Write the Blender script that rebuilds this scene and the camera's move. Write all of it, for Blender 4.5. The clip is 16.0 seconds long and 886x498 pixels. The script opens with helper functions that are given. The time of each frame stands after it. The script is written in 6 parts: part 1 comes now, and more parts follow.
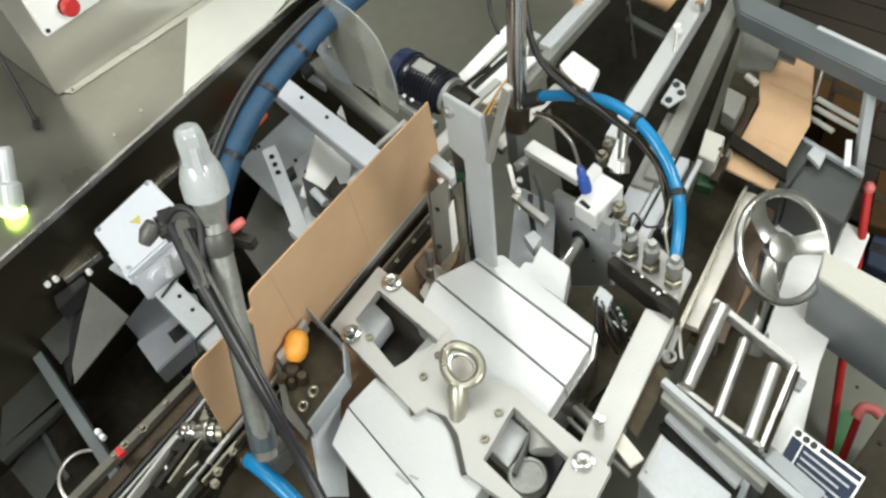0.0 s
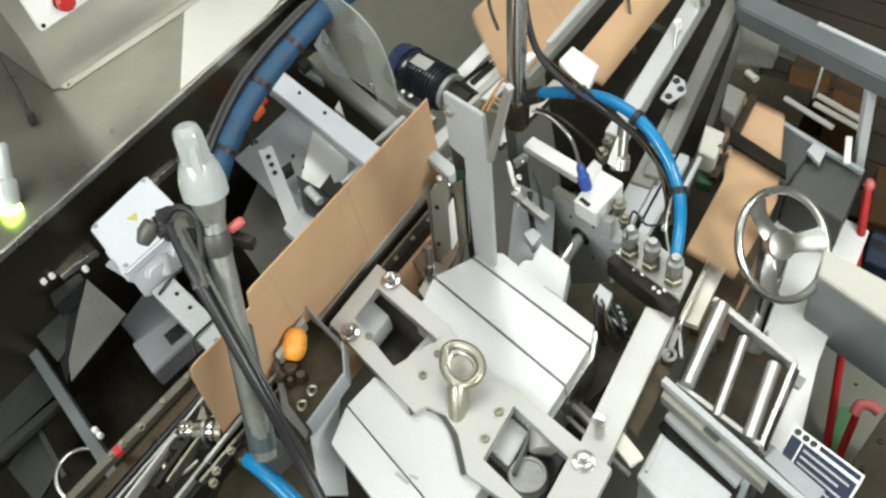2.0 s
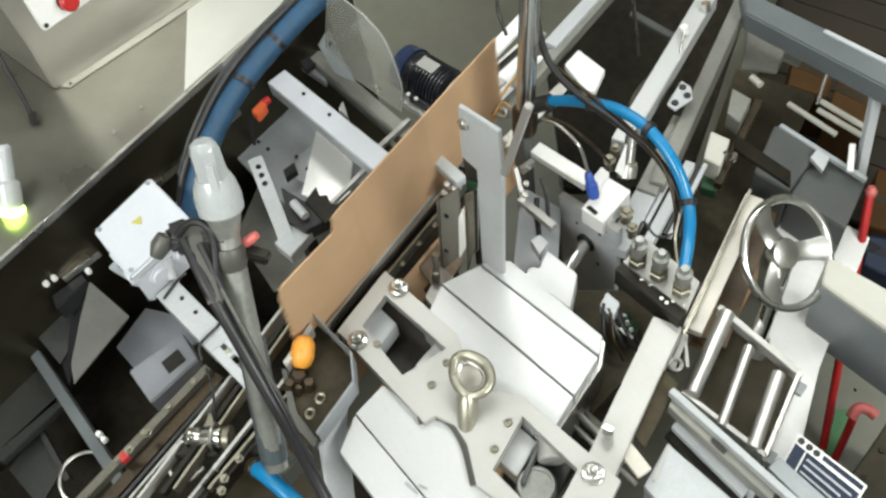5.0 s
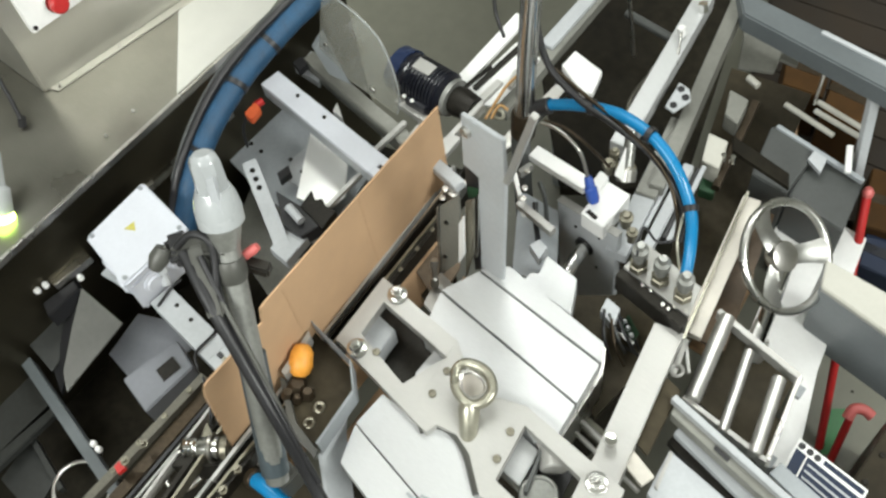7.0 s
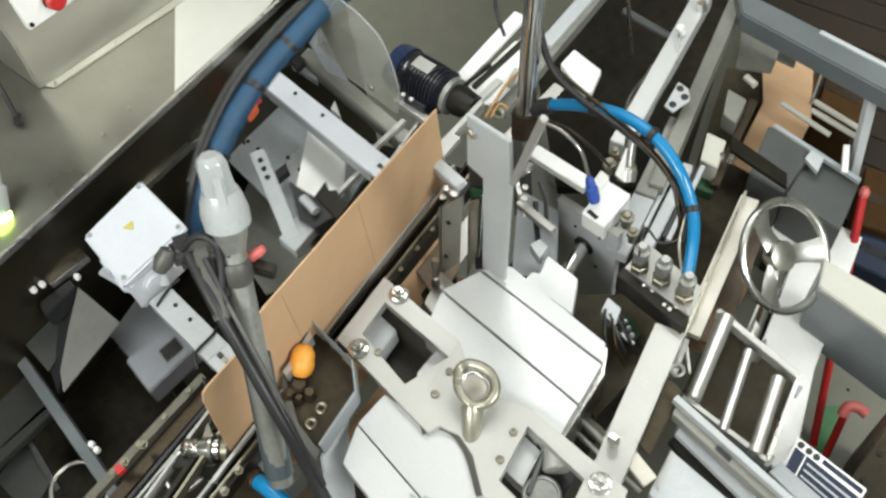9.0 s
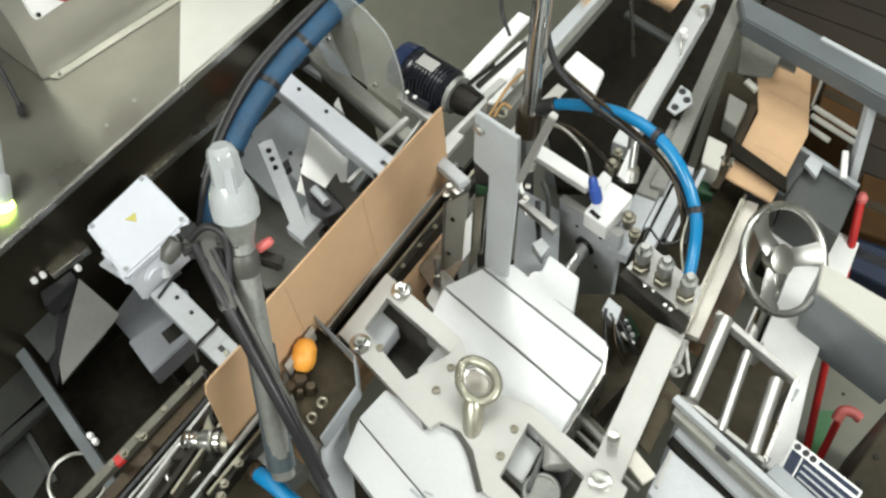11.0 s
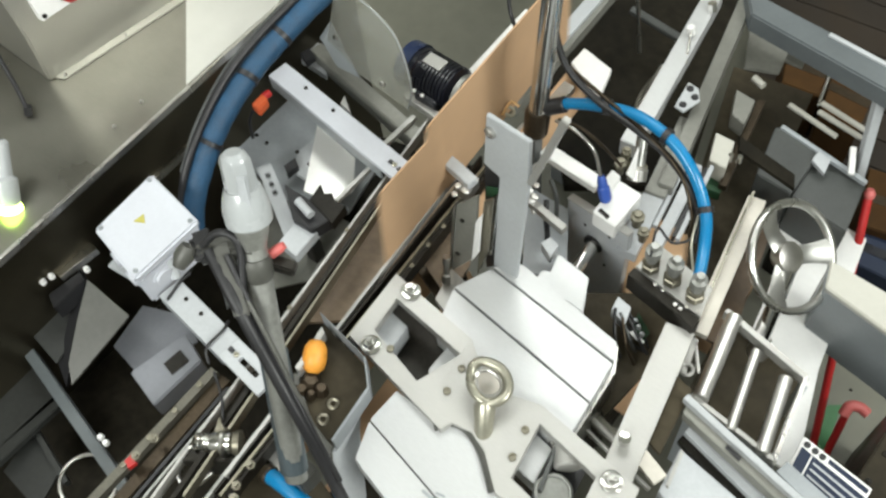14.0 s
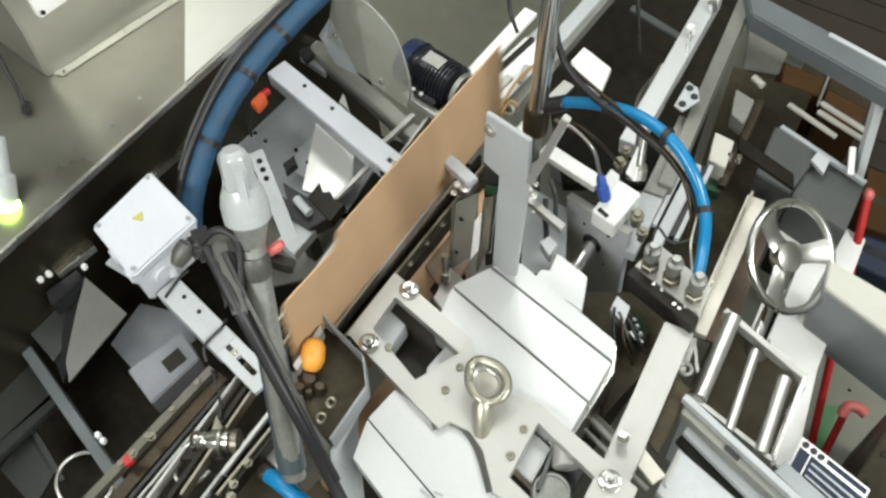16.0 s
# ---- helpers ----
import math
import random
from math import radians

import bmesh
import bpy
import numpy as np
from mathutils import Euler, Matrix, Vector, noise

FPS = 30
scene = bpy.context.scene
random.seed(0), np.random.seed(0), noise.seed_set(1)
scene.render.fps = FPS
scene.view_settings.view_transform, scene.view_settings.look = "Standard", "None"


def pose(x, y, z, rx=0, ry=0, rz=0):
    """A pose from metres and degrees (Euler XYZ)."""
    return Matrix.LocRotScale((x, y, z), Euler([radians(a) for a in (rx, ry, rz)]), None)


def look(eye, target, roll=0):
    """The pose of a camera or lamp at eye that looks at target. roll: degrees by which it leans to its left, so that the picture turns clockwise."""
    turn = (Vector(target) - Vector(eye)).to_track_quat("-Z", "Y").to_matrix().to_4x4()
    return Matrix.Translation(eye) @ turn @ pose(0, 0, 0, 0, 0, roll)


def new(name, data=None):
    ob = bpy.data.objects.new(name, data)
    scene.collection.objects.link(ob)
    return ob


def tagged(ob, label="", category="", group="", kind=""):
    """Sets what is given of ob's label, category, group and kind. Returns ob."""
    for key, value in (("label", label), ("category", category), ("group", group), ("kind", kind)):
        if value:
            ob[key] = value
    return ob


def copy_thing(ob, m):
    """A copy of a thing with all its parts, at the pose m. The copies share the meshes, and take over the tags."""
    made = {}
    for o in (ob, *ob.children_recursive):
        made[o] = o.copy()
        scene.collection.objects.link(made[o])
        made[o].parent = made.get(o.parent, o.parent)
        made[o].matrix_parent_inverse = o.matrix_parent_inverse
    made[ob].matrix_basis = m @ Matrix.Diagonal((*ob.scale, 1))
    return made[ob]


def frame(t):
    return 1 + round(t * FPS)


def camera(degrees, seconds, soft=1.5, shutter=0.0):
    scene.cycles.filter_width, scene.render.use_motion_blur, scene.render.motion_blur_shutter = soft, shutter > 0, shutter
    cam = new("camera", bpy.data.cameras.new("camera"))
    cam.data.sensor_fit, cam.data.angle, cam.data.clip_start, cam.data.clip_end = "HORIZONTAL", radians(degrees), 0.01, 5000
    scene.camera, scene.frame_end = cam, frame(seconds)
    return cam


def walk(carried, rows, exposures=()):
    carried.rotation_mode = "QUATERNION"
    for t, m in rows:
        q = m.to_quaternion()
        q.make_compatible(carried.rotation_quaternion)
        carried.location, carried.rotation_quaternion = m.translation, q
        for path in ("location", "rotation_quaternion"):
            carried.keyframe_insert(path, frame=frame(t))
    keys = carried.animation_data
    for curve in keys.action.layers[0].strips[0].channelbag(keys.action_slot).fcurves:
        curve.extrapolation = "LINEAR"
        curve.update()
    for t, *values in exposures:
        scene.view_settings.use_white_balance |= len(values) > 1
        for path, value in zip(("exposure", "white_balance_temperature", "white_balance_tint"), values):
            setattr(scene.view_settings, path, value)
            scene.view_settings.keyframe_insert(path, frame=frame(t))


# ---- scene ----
cam = camera(49.51, 16.0, soft=2.5, shutter=0.4)
walk(cam, [
    (0.0, pose(0.2109, 0.0178, 2.4408, 34.146, 8.122, 40.922)),
    (0.5, pose(0.2123, 0.0174, 2.4390, 34.117, 8.177, 40.675)),
    (1.0, pose(0.2140, 0.0285, 2.4355, 34.008, 8.381, 40.671)),
    (1.5, pose(0.1973, 0.0281, 2.4420, 33.619, 7.997, 40.733)),
    (2.0, pose(0.1915, 0.0253, 2.4425, 33.532, 7.818, 40.766)),
    (2.5, pose(0.1784, 0.0285, 2.4458, 33.266, 7.558, 40.931)),
    (3.0, pose(0.1693, 0.0303, 2.4498, 33.055, 7.447, 41.007)),
    (3.5, pose(0.1601, 0.0186, 2.4518, 33.080, 7.008, 41.038)),
    (4.0, pose(0.1490, 0.0201, 2.4622, 32.782, 6.816, 40.986)),
    (6.5, pose(0.0871, 0.0449, 2.4827, 31.787, 6.272, 39.881)),
    (7.0, pose(0.0755, 0.0409, 2.4814, 31.538, 5.961, 39.826)),
    (7.5, pose(0.0657, 0.0366, 2.4825, 31.145, 5.758, 39.520)),
    (8.0, pose(0.0569, 0.0457, 2.4895, 30.819, 5.834, 39.312)),
    (8.5, pose(0.0412, 0.0438, 2.4953, 30.785, 5.500, 39.159)),
    (9.0, pose(0.0392, 0.0296, 2.4890, 31.046, 5.069, 39.352)),
    (11.5, pose(0.0270, 0.0000, 2.4903, 31.317, 3.947, 39.867)),
    (12.0, pose(0.0278, 0.0076, 2.4931, 31.109, 4.259, 39.777)),
    (12.5, pose(0.0216, 0.0113, 2.4954, 30.958, 4.298, 39.716)),
    (13.0, pose(0.0100, 0.0108, 2.4957, 30.817, 4.114, 39.828)),
    (13.5, pose(0.0043, 0.0082, 2.4969, 30.705, 4.168, 39.682)),
    (14.0, pose(-0.0007, 0.0047, 2.5032, 30.577, 4.100, 39.576)),
    (14.5, pose(-0.0000, -0.0000, 2.5000, 30.742, 4.007, 39.670)),
    (15.0, pose(-0.0052, -0.0008, 2.4969, 30.659, 3.815, 39.731)),
    (15.5, pose(-0.0065, 0.0017, 2.5013, 30.478, 3.782, 39.668)),
    (16.0, pose(-0.0030, 0.0039, 2.4992, 30.545, 3.882, 39.683)),
])

# ---- light ----
world = bpy.data.worlds.new("hall_air")
scene.world = world
world.use_nodes = True
world.node_tree.nodes["Background"].inputs["Color"].default_value = (0.9, 0.95, 1.0, 1)
world.node_tree.nodes["Background"].inputs["Strength"].default_value = 0.2
scene.view_settings.exposure = 0.37


def area(name, eye, target, sx, sy, watts, colour):
    data = bpy.data.lights.new(name, "AREA")
    data.shape, data.size, data.size_y, data.energy, data.color = "RECTANGLE", sx, sy, watts, colour
    ob = new(name, data)
    ob.matrix_world = look(eye, target)
    return ob


# three overhead hall lights, then two unseen side lamps added to brighten near faces
for eye, aim, w, h, watts in (((-1.8, 2.6, 4.9), (-1.8, 2.6, 0), 2.4, 0.9, 62), ((0.9, 3.6, 4.9), (0.9, 3.6, 0), 2.6, 0.6, 45), ((-2.6, 0.2, 4.9), (-2.6, 0.2, 0), 2.6, 0.6, 38),
                              ((3.2, 0.6, 3.9), (-0.6, 0.7, 0.8), 2.6, 0.9, 150), ((-0.3, -3.2, 3.9), (-0.6, 0.7, 0.8), 2.6, 0.9, 140)):
    area("unseen_lamp", eye, aim, w, h, watts, (0.97, 1.0, 0.955))


# ---- materials ----
def material(name, colour, rough=0.5, metal=0.0, grain=0.1, scale=30.0, bump=0.1, stretch=(1, 1, 1), stain=0.1, coat=0.0):
    m = bpy.data.materials.new(name)
    m.use_nodes = True
    nt = m.node_tree
    b = nt.nodes["Principled BSDF"]
    b.inputs["Metallic"].default_value = metal
    b.inputs["Coat Weight"].default_value = coat
    tc = nt.nodes.new("ShaderNodeTexCoord")
    mp = nt.nodes.new("ShaderNodeMapping")
    mp.inputs["Scale"].default_value = stretch
    nt.links.new(tc.outputs["Object"], mp.inputs["Vector"])
    fine = nt.nodes.new("ShaderNodeTexNoise")
    fine.inputs["Scale"].default_value, fine.inputs["Detail"].default_value = scale * 6, 4
    wide = nt.nodes.new("ShaderNodeTexNoise")
    wide.inputs["Scale"].default_value, wide.inputs["Detail"].default_value = scale * 0.35, 5
    nt.links.new(mp.outputs["Vector"], fine.inputs["Vector"])
    nt.links.new(tc.outputs["Object"], wide.inputs["Vector"])
    info = nt.nodes.new("ShaderNodeObjectInfo")

    def mix(a, fac, dark):
        n = nt.nodes.new("ShaderNodeMix")
        n.data_type, n.blend_type = "RGBA", "MULTIPLY"
        n.inputs["Factor"].default_value = 1.0
        r = nt.nodes.new("ShaderNodeMapRange")
        r.inputs["From Min"].default_value, r.inputs["From Max"].default_value = 0.3, 0.7
        r.inputs["To Min"].default_value, r.inputs["To Max"].default_value = 1 - dark, 1 + dark * 0.3
        nt.links.new(fac, r.inputs["Value"])
        nt.links.new(r.outputs["Result"], n.inputs["B"])
        if isinstance(a, tuple):
            n.inputs["A"].default_value = (*a, 1)
        else:
            nt.links.new(a, n.inputs["A"])
        return n.outputs["Result"]

    c = mix(colour, fine.outputs["Fac"], grain)
    c = mix(c, wide.outputs["Fac"], stain)
    c = mix(c, info.outputs["Random"], 0.06)
    nt.links.new(c, b.inputs["Base Color"])
    rr = nt.nodes.new("ShaderNodeMapRange")
    rr.inputs["From Min"].default_value, rr.inputs["From Max"].default_value = 0.3, 0.7
    rr.inputs["To Min"].default_value, rr.inputs["To Max"].default_value = max(rough - 0.1, 0.03), min(rough + 0.12, 1)
    nt.links.new(wide.outputs["Fac"], rr.inputs["Value"])
    nt.links.new(rr.outputs["Result"], b.inputs["Roughness"])
    if bump:
        bp = nt.nodes.new("ShaderNodeBump")
        bp.inputs["Strength"].default_value, bp.inputs["Distance"].default_value = bump, 0.001
        nt.links.new(fine.outputs["Fac"], bp.inputs["Height"])
        nt.links.new(bp.outputs["Normal"], b.inputs["Normal"])
    return m


MIDGREY = material("worn_mid_grey_paint", (0.10, 0.10, 0.09), 0.45, 0.2, 0.1, 15, 0.06, stain=0.3)
SATIN = material("satin_column_steel", (0.66, 0.66, 0.64), 0.22, 1.0, 0.05, 20, 0.03, (8, 8, 1))
# pale colour for the reflection painted on the shelf
BRIGHT = material("reflection_sheet", (0.66, 0.66, 0.63), 0.3, 0.5, 0.02, 6, 0.02, stain=0.1)
STEEL = material("brushed_steel", (0.62, 0.61, 0.58), 0.3, 1.0, 0.15, 12, 0.12, (1, 14, 1), 0.2)
PLATE = material("milled_plate", (0.45, 0.445, 0.425), 0.4, 0.45, 0.045, 10, 0.03, (1, 8, 1), 0.12)
CHROME = material("chrome", (0.82, 0.82, 0.80), 0.17, 1.0, 0.03, 20, 0.02)
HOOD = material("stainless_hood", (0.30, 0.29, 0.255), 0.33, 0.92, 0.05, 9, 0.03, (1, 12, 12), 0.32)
CONSOLE = material("brushed_stainless_console", (0.56, 0.55, 0.50), 0.36, 0.8, 0.04, 9, 0.03, (1, 10, 10), 0.16)
GREY = material("grey_paint", (0.34, 0.365, 0.385), 0.42, 0.0, 0.06, 20, 0.06, stain=0.16)
PALE = material("pale_grey_paint", (0.47, 0.49, 0.51), 0.4, 0.0, 0.06, 20, 0.05, stain=0.14)
WHITE = material("white_lacquer", (0.86, 0.86, 0.85), 0.35, 0.0, 0.03, 15, 0.03, stain=0.06)
DECK = material("bright_aluminium", (0.57, 0.58, 0.585), 0.42, 0.35, 0.05, 10, 0.05, (1, 6, 1), 0.08)
PLASTIC = material("white_plastic", (0.62, 0.64, 0.70), 0.4, 0.0, 0.03, 20, 0.03, stain=0.05)
RAIL = material("worn_rail_steel", (0.16, 0.152, 0.125), 0.45, 0.6, 0.2, 15, 0.1, (1, 8, 1), 0.35)
BOXGREY = material("blue_grey_sheet_metal", (0.22, 0.24, 0.252), 0.42, 0.0, 0.05, 15, 0.04, stain=0.14)
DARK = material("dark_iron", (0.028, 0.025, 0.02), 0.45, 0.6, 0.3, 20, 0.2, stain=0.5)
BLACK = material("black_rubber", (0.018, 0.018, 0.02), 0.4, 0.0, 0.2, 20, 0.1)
BRONZE = material("oily_bronze", (0.07, 0.052, 0.033), 0.4, 0.7, 0.3, 20, 0.2, stain=0.5)
CARD = material("kraft_card", (0.54, 0.35, 0.205), 0.85, 0.0, 0.08, 60, 0.15, (1, 1, 6), 0.07)
BLUE = material("blue_tube", (0.003, 0.19, 0.43), 0.3, 0.0, 0.05, 20, 0.02)
PLUGBLUE = material("violet_blue_plastic", (0.04, 0.10, 0.42), 0.35, 0.0, 0.05, 20, 0.02)
SLEEVE = material("blue_sleeve", (0.018, 0.075, 0.155), 0.6, 0.0, 0.4, 80, 0.5, stain=0.3)
NAVY = material("black_navy_enamel", (0.008, 0.009, 0.016), 0.3, 0.0, 0.1, 20, 0.05, coat=0.3)
RED = material("red_paint", (0.5, 0.02, 0.02), 0.4, 0.0, 0.1, 20, 0.05)
ORANGE = material("orange_plastic", (0.85, 0.36, 0.05), 0.45, 0.0, 0.15, 20, 0.1, stain=0.25)
FLOOR = material("green_grey_floor", (0.17, 0.17, 0.135), 0.45, 0.0, 0.1, 3, 0.05, stain=0.3)
WALL = material("hall_wall", (0.55, 0.55, 0.5), 0.8, 0.0, 0.05, 1, 0.05, stain=0.15)
LABELBLUE = material("blue_label", (0.008, 0.018, 0.048), 0.6, 0.0, 0.03, 20, 0.0)

# hood stainless darkened to carry the shade on the cabinet front
SHADEDHOOD = material("shaded_stainless", (0.105, 0.093, 0.065), 0.33, 0.9, 0.05, 4, 0.03, (1, 8, 8), 0.5)
BLUEGREY = material("pale_blue_grey_plastic", (0.25, 0.26, 0.29), 0.5, 0.0, 0.05, 15, 0.04, stain=0.25)
COPPER = material("copper_lead", (0.55, 0.33, 0.14), 0.4, 0.5, 0.1, 20, 0.05)
# near black for shade under the machine; also the feeder's dark bar
PAN = material("matte_shade_brown", (0.02, 0.0172, 0.0115), 0.75, 0.0, 0.4, 6, 0.15, stain=0.6)
OLIVE = material("dull_olive_grey_paint", (0.24, 0.24, 0.215), 0.38, 0.15, 0.1, 15, 0.06, stain=0.3)
GRIMY = material("grimy_zinc", (0.30, 0.28, 0.22), 0.4, 0.8, 0.2, 30, 0.1, stain=0.4)
DULL = material("dull_pole_steel", (0.36, 0.365, 0.345), 0.36, 0.6, 0.15, 20, 0.08, stain=0.35)
TAN = material("worn_tan_sheet", (0.22, 0.165, 0.115), 0.5, 0.3, 0.2, 12, 0.1, stain=0.4)
LANE = material("worn_brown_lane", (0.16, 0.11, 0.07), 0.5, 0.1, 0.2, 12, 0.1, stain=0.4)
# darker grey than the chute's first side plate
CHUTE = material("chute_dark_grey", (0.034, 0.036, 0.034), 0.45, 0.1, 0.15, 15, 0.06, stain=0.4)
BUFF = material("buff_plate", (0.70, 0.66, 0.59), 0.4, 0.2, 0.05, 12, 0.05, stain=0.15)
WHEELSTEEL = material("worn_chrome", (0.62, 0.62, 0.595), 0.26, 1.0, 0.05, 20, 0.02, stain=0.2)
SPOKESTEEL = material("dulled_chrome", (0.44, 0.44, 0.42), 0.38, 0.9, 0.06, 20, 0.03, stain=0.3)
MIRRORSHEET = material("polished_stainless_sheet", (0.86, 0.86, 0.84), 0.38, 0.8, 0.02, 8, 0.01, stain=0.06)
PALLETWOOD = material("darkened_wood", (0.026, 0.018, 0.011), 0.8, 0.0, 0.2, 20, 0.1, (1, 8, 1), 0.4)
RODSTEEL = material("ground_rod_steel", (0.70, 0.695, 0.67), 0.36, 0.9, 0.05, 20, 0.02, (8, 8, 1), 0.12)
# blue grey darkened for the shadow on the cross beam
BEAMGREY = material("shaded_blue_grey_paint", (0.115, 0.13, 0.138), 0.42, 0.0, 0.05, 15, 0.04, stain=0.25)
# brown of oily sheet metal, with the warm shade of recesses mixed in
OILYSHADE = material("oily_shaded_brown", (0.064, 0.053, 0.034), 0.5, 0.2, 0.25, 8, 0.1, stain=0.6)
CAPMAT = material("translucent_white_cap", (0.43, 0.45, 0.46), 0.25, 0.0, 0.03, 20, 0.02, stain=0.12, coat=0.4)
YELLOW = material("yellow_print", (0.55, 0.50, 0.12), 0.5)
GREEN = material("green_paint", (0.05, 0.2, 0.07), 0.5, stain=0.3)
DARKGREEN = material("dark_green_paint", (0.02, 0.07, 0.03), 0.5, stain=0.3)
BRASSY = material("yellow_zinc", (0.45, 0.435, 0.355), 0.3, 0.75, 0.1, 20, 0.05, stain=0.3)
SLEEVEGREY = material("worn_grey_sleeve", (0.12, 0.15, 0.17), 0.35, 0.5, 0.1, 20, 0.05, stain=0.3)
NAVYBLUE = material("navy_blue_enamel", (0.018, 0.032, 0.085), 0.25, 0.0, 0.1, 20, 0.05, coat=0.3)
ORANGERED = material("orange_red_plastic", (0.7, 0.13, 0.04), 0.45, 0.0, 0.1, 20, 0.05)
PINK = material("worn_red_plastic", (0.6, 0.14, 0.13), 0.45, 0.0, 0.1, 20, 0.05)
CREAM = material("cream_lacquer", (0.50, 0.49, 0.44), 0.45, 0.0, 0.03, 15, 0.03, stain=0.1)
DARKGREY = material("dark_grey_paint", (0.075, 0.08, 0.078), 0.45, 0.0, 0.08, 20, 0.05, stain=0.2)
CARDLINE = material("creased_card", (0.47, 0.30, 0.17), 0.85, 0.0, 0.08, 60, 0.15)
# carton brown darkened for the shadow the boxes stand in
CARDDARK = material("shaded_carton", (0.07, 0.036, 0.013), 0.85, 0.0, 0.1, 40, 0.1, stain=0.35)


# weak specular keeps the colours that carry shade dark
for shade_mat in (PAN, OILYSHADE, CARDDARK):
    shade_mat.node_tree.nodes["Principled BSDF"].inputs["Specular IOR Level"].default_value = 0.15


def glass(name, colour, rough, alpha):
    m = bpy.data.materials.new(name)
    m.use_nodes = True
    b = m.node_tree.nodes["Principled BSDF"]
    b.inputs["Base Color"].default_value = (*colour, 1)
    b.inputs["Roughness"].default_value = rough
    b.inputs["Alpha"].default_value = alpha
    return m


PLEXI = glass("clear_guard", (0.46, 0.465, 0.41), 0.12, 0.36)


def glow(name, colour, strength):
    m = material(name, colour, 0.4)
    b = m.node_tree.nodes["Principled BSDF"]
    b.inputs["Emission Color"].default_value = (*colour, 1)
    b.inputs["Emission Strength"].default_value = strength
    return m


GREENLAMP = glow("green_lamp", (0.55, 0.9, 0.12), 14.0)


# ---- mesh helpers ----
def thing(name, label, category, at=(0, 0, 0), group="", kind=""):
    ob = new(name)
    ob.location = at
    ob.empty_display_size = 0.02
    return tagged(ob, label, category, group, kind)


def part(name, bm, mat, parent=None, label=""):
    bmesh.ops.recalc_face_normals(bm, faces=bm.faces)
    me = bpy.data.meshes.new(name)
    bm.to_mesh(me)
    bm.free()
    me.materials.append(mat)
    me.set_sharp_from_angle(angle=0.62)
    ob = new(name, me)
    if parent is not None:
        ob.parent = parent
        base = parent
        off = Vector((0, 0, 0))
        while base is not None:
            off += base.location
            base = base.parent
        me.transform(Matrix.Translation(-off))
    if label:
        ob["label"] = label
    return ob


def bev(bm, w, seg=2):
    if w > 0:
        edges = [e for e in bm.edges if len(e.link_faces) == 2 and e.calc_face_angle(0) > 0.5]
        bmesh.ops.bevel(bm, geom=edges, offset=w, segments=seg, affect="EDGES", clamp_overlap=True)
    return bm


def slab(pts, vec, w=0.0015, bm=None):
    """A flat outline pushed along vec."""
    own = bmesh.new()
    vec = Vector(vec)
    a = [own.verts.new(Vector(p)) for p in pts]
    b = [own.verts.new(Vector(p) + vec) for p in pts]
    own.faces.new(a)
    own.faces.new(b[::-1])
    for i in range(len(pts)):
        j = (i + 1) % len(pts)
        own.faces.new((a[j], a[i], b[i], b[j]))
    bmesh.ops.recalc_face_normals(own, faces=own.faces)
    bev(own, w)
    return join(bm, own)


def join(bm, own):
    if bm is None:
        return own
    me = bpy.data.meshes.new("tmp")
    own.to_mesh(me)
    own.free()
    bm.from_mesh(me)
    bpy.data.meshes.remove(me)
    return bm


def basis(d, up=(0, 0, 1)):
    d = Vector(d).normalized()
    up = Vector(up)
    if abs(d.dot(up.normalized())) > 0.98:
        up = Vector((0, 1, 0))
    s = d.cross(up).normalized()
    return d, s, s.cross(d)


def bar(p, q, w, h, edge=0.0015, bm=None, drop=True):
    """A square bar whose top line runs from p to q (or whose axis does)."""
    p, q = Vector(p), Vector(q)
    d, s, u = basis(q - p)
    lo = -h if drop else -h / 2
    pts = [p + s * w / 2 + u * (lo + h), p - s * w / 2 + u * (lo + h), p - s * w / 2 + u * lo, p + s * w / 2 + u * lo]
    return slab(pts, q - p, edge, bm)


def ring(c, s, u, r, n):
    return [c + s * (r * math.cos(2 * math.pi * i / n)) + u * (r * math.sin(2 * math.pi * i / n)) for i in range(n)]


def turned(p, q, profile, n=20, bm=None):
    """A turned body on the axis p-q: profile of (share of the way, radius)."""
    bm = bm or bmesh.new()
    p, q = Vector(p), Vector(q)
    d, s, u = basis(q - p)
    rows = [[bm.verts.new(v) for v in ring(p + (q - p) * t, s, u, max(r, 1e-4), n)] for t, r in profile]
    for a, b in zip(rows, rows[1:]):
        for i in range(n):
            bm.faces.new((a[i], a[(i + 1) % n], b[(i + 1) % n], b[i])).smooth = n > 8
    bm.faces.new(rows[0][::-1])
    bm.faces.new(rows[-1])
    return bm


def rod(p, q, r, n=16, bm=None, edge=0.0):
    if edge:
        k = edge / (Vector(q) - Vector(p)).length
        return turned(p, q, [(0, r - edge), (k, r), (1 - k, r), (1, r - edge)], n, bm)
    return turned(p, q, [(0, r), (1, r)], n, bm)


def spline(pts, per=8):
    pts = [Vector(p) for p in pts]
    out = []
    for i in range(len(pts) - 1):
        a, b = pts[i], pts[i + 1]
        ta = (b - pts[i - 1]) * 0.5 if i else (b - a)
        tb = (pts[i + 2] - a) * 0.5 if i + 2 < len(pts) else (b - a)
        for k in range(per):
            t = k / per
            out.append(a * (2 * t**3 - 3 * t**2 + 1) + ta * (t**3 - 2 * t**2 + t) + b * (-2 * t**3 + 3 * t**2) + tb * (t**3 - t**2))
    out.append(pts[-1])
    return out


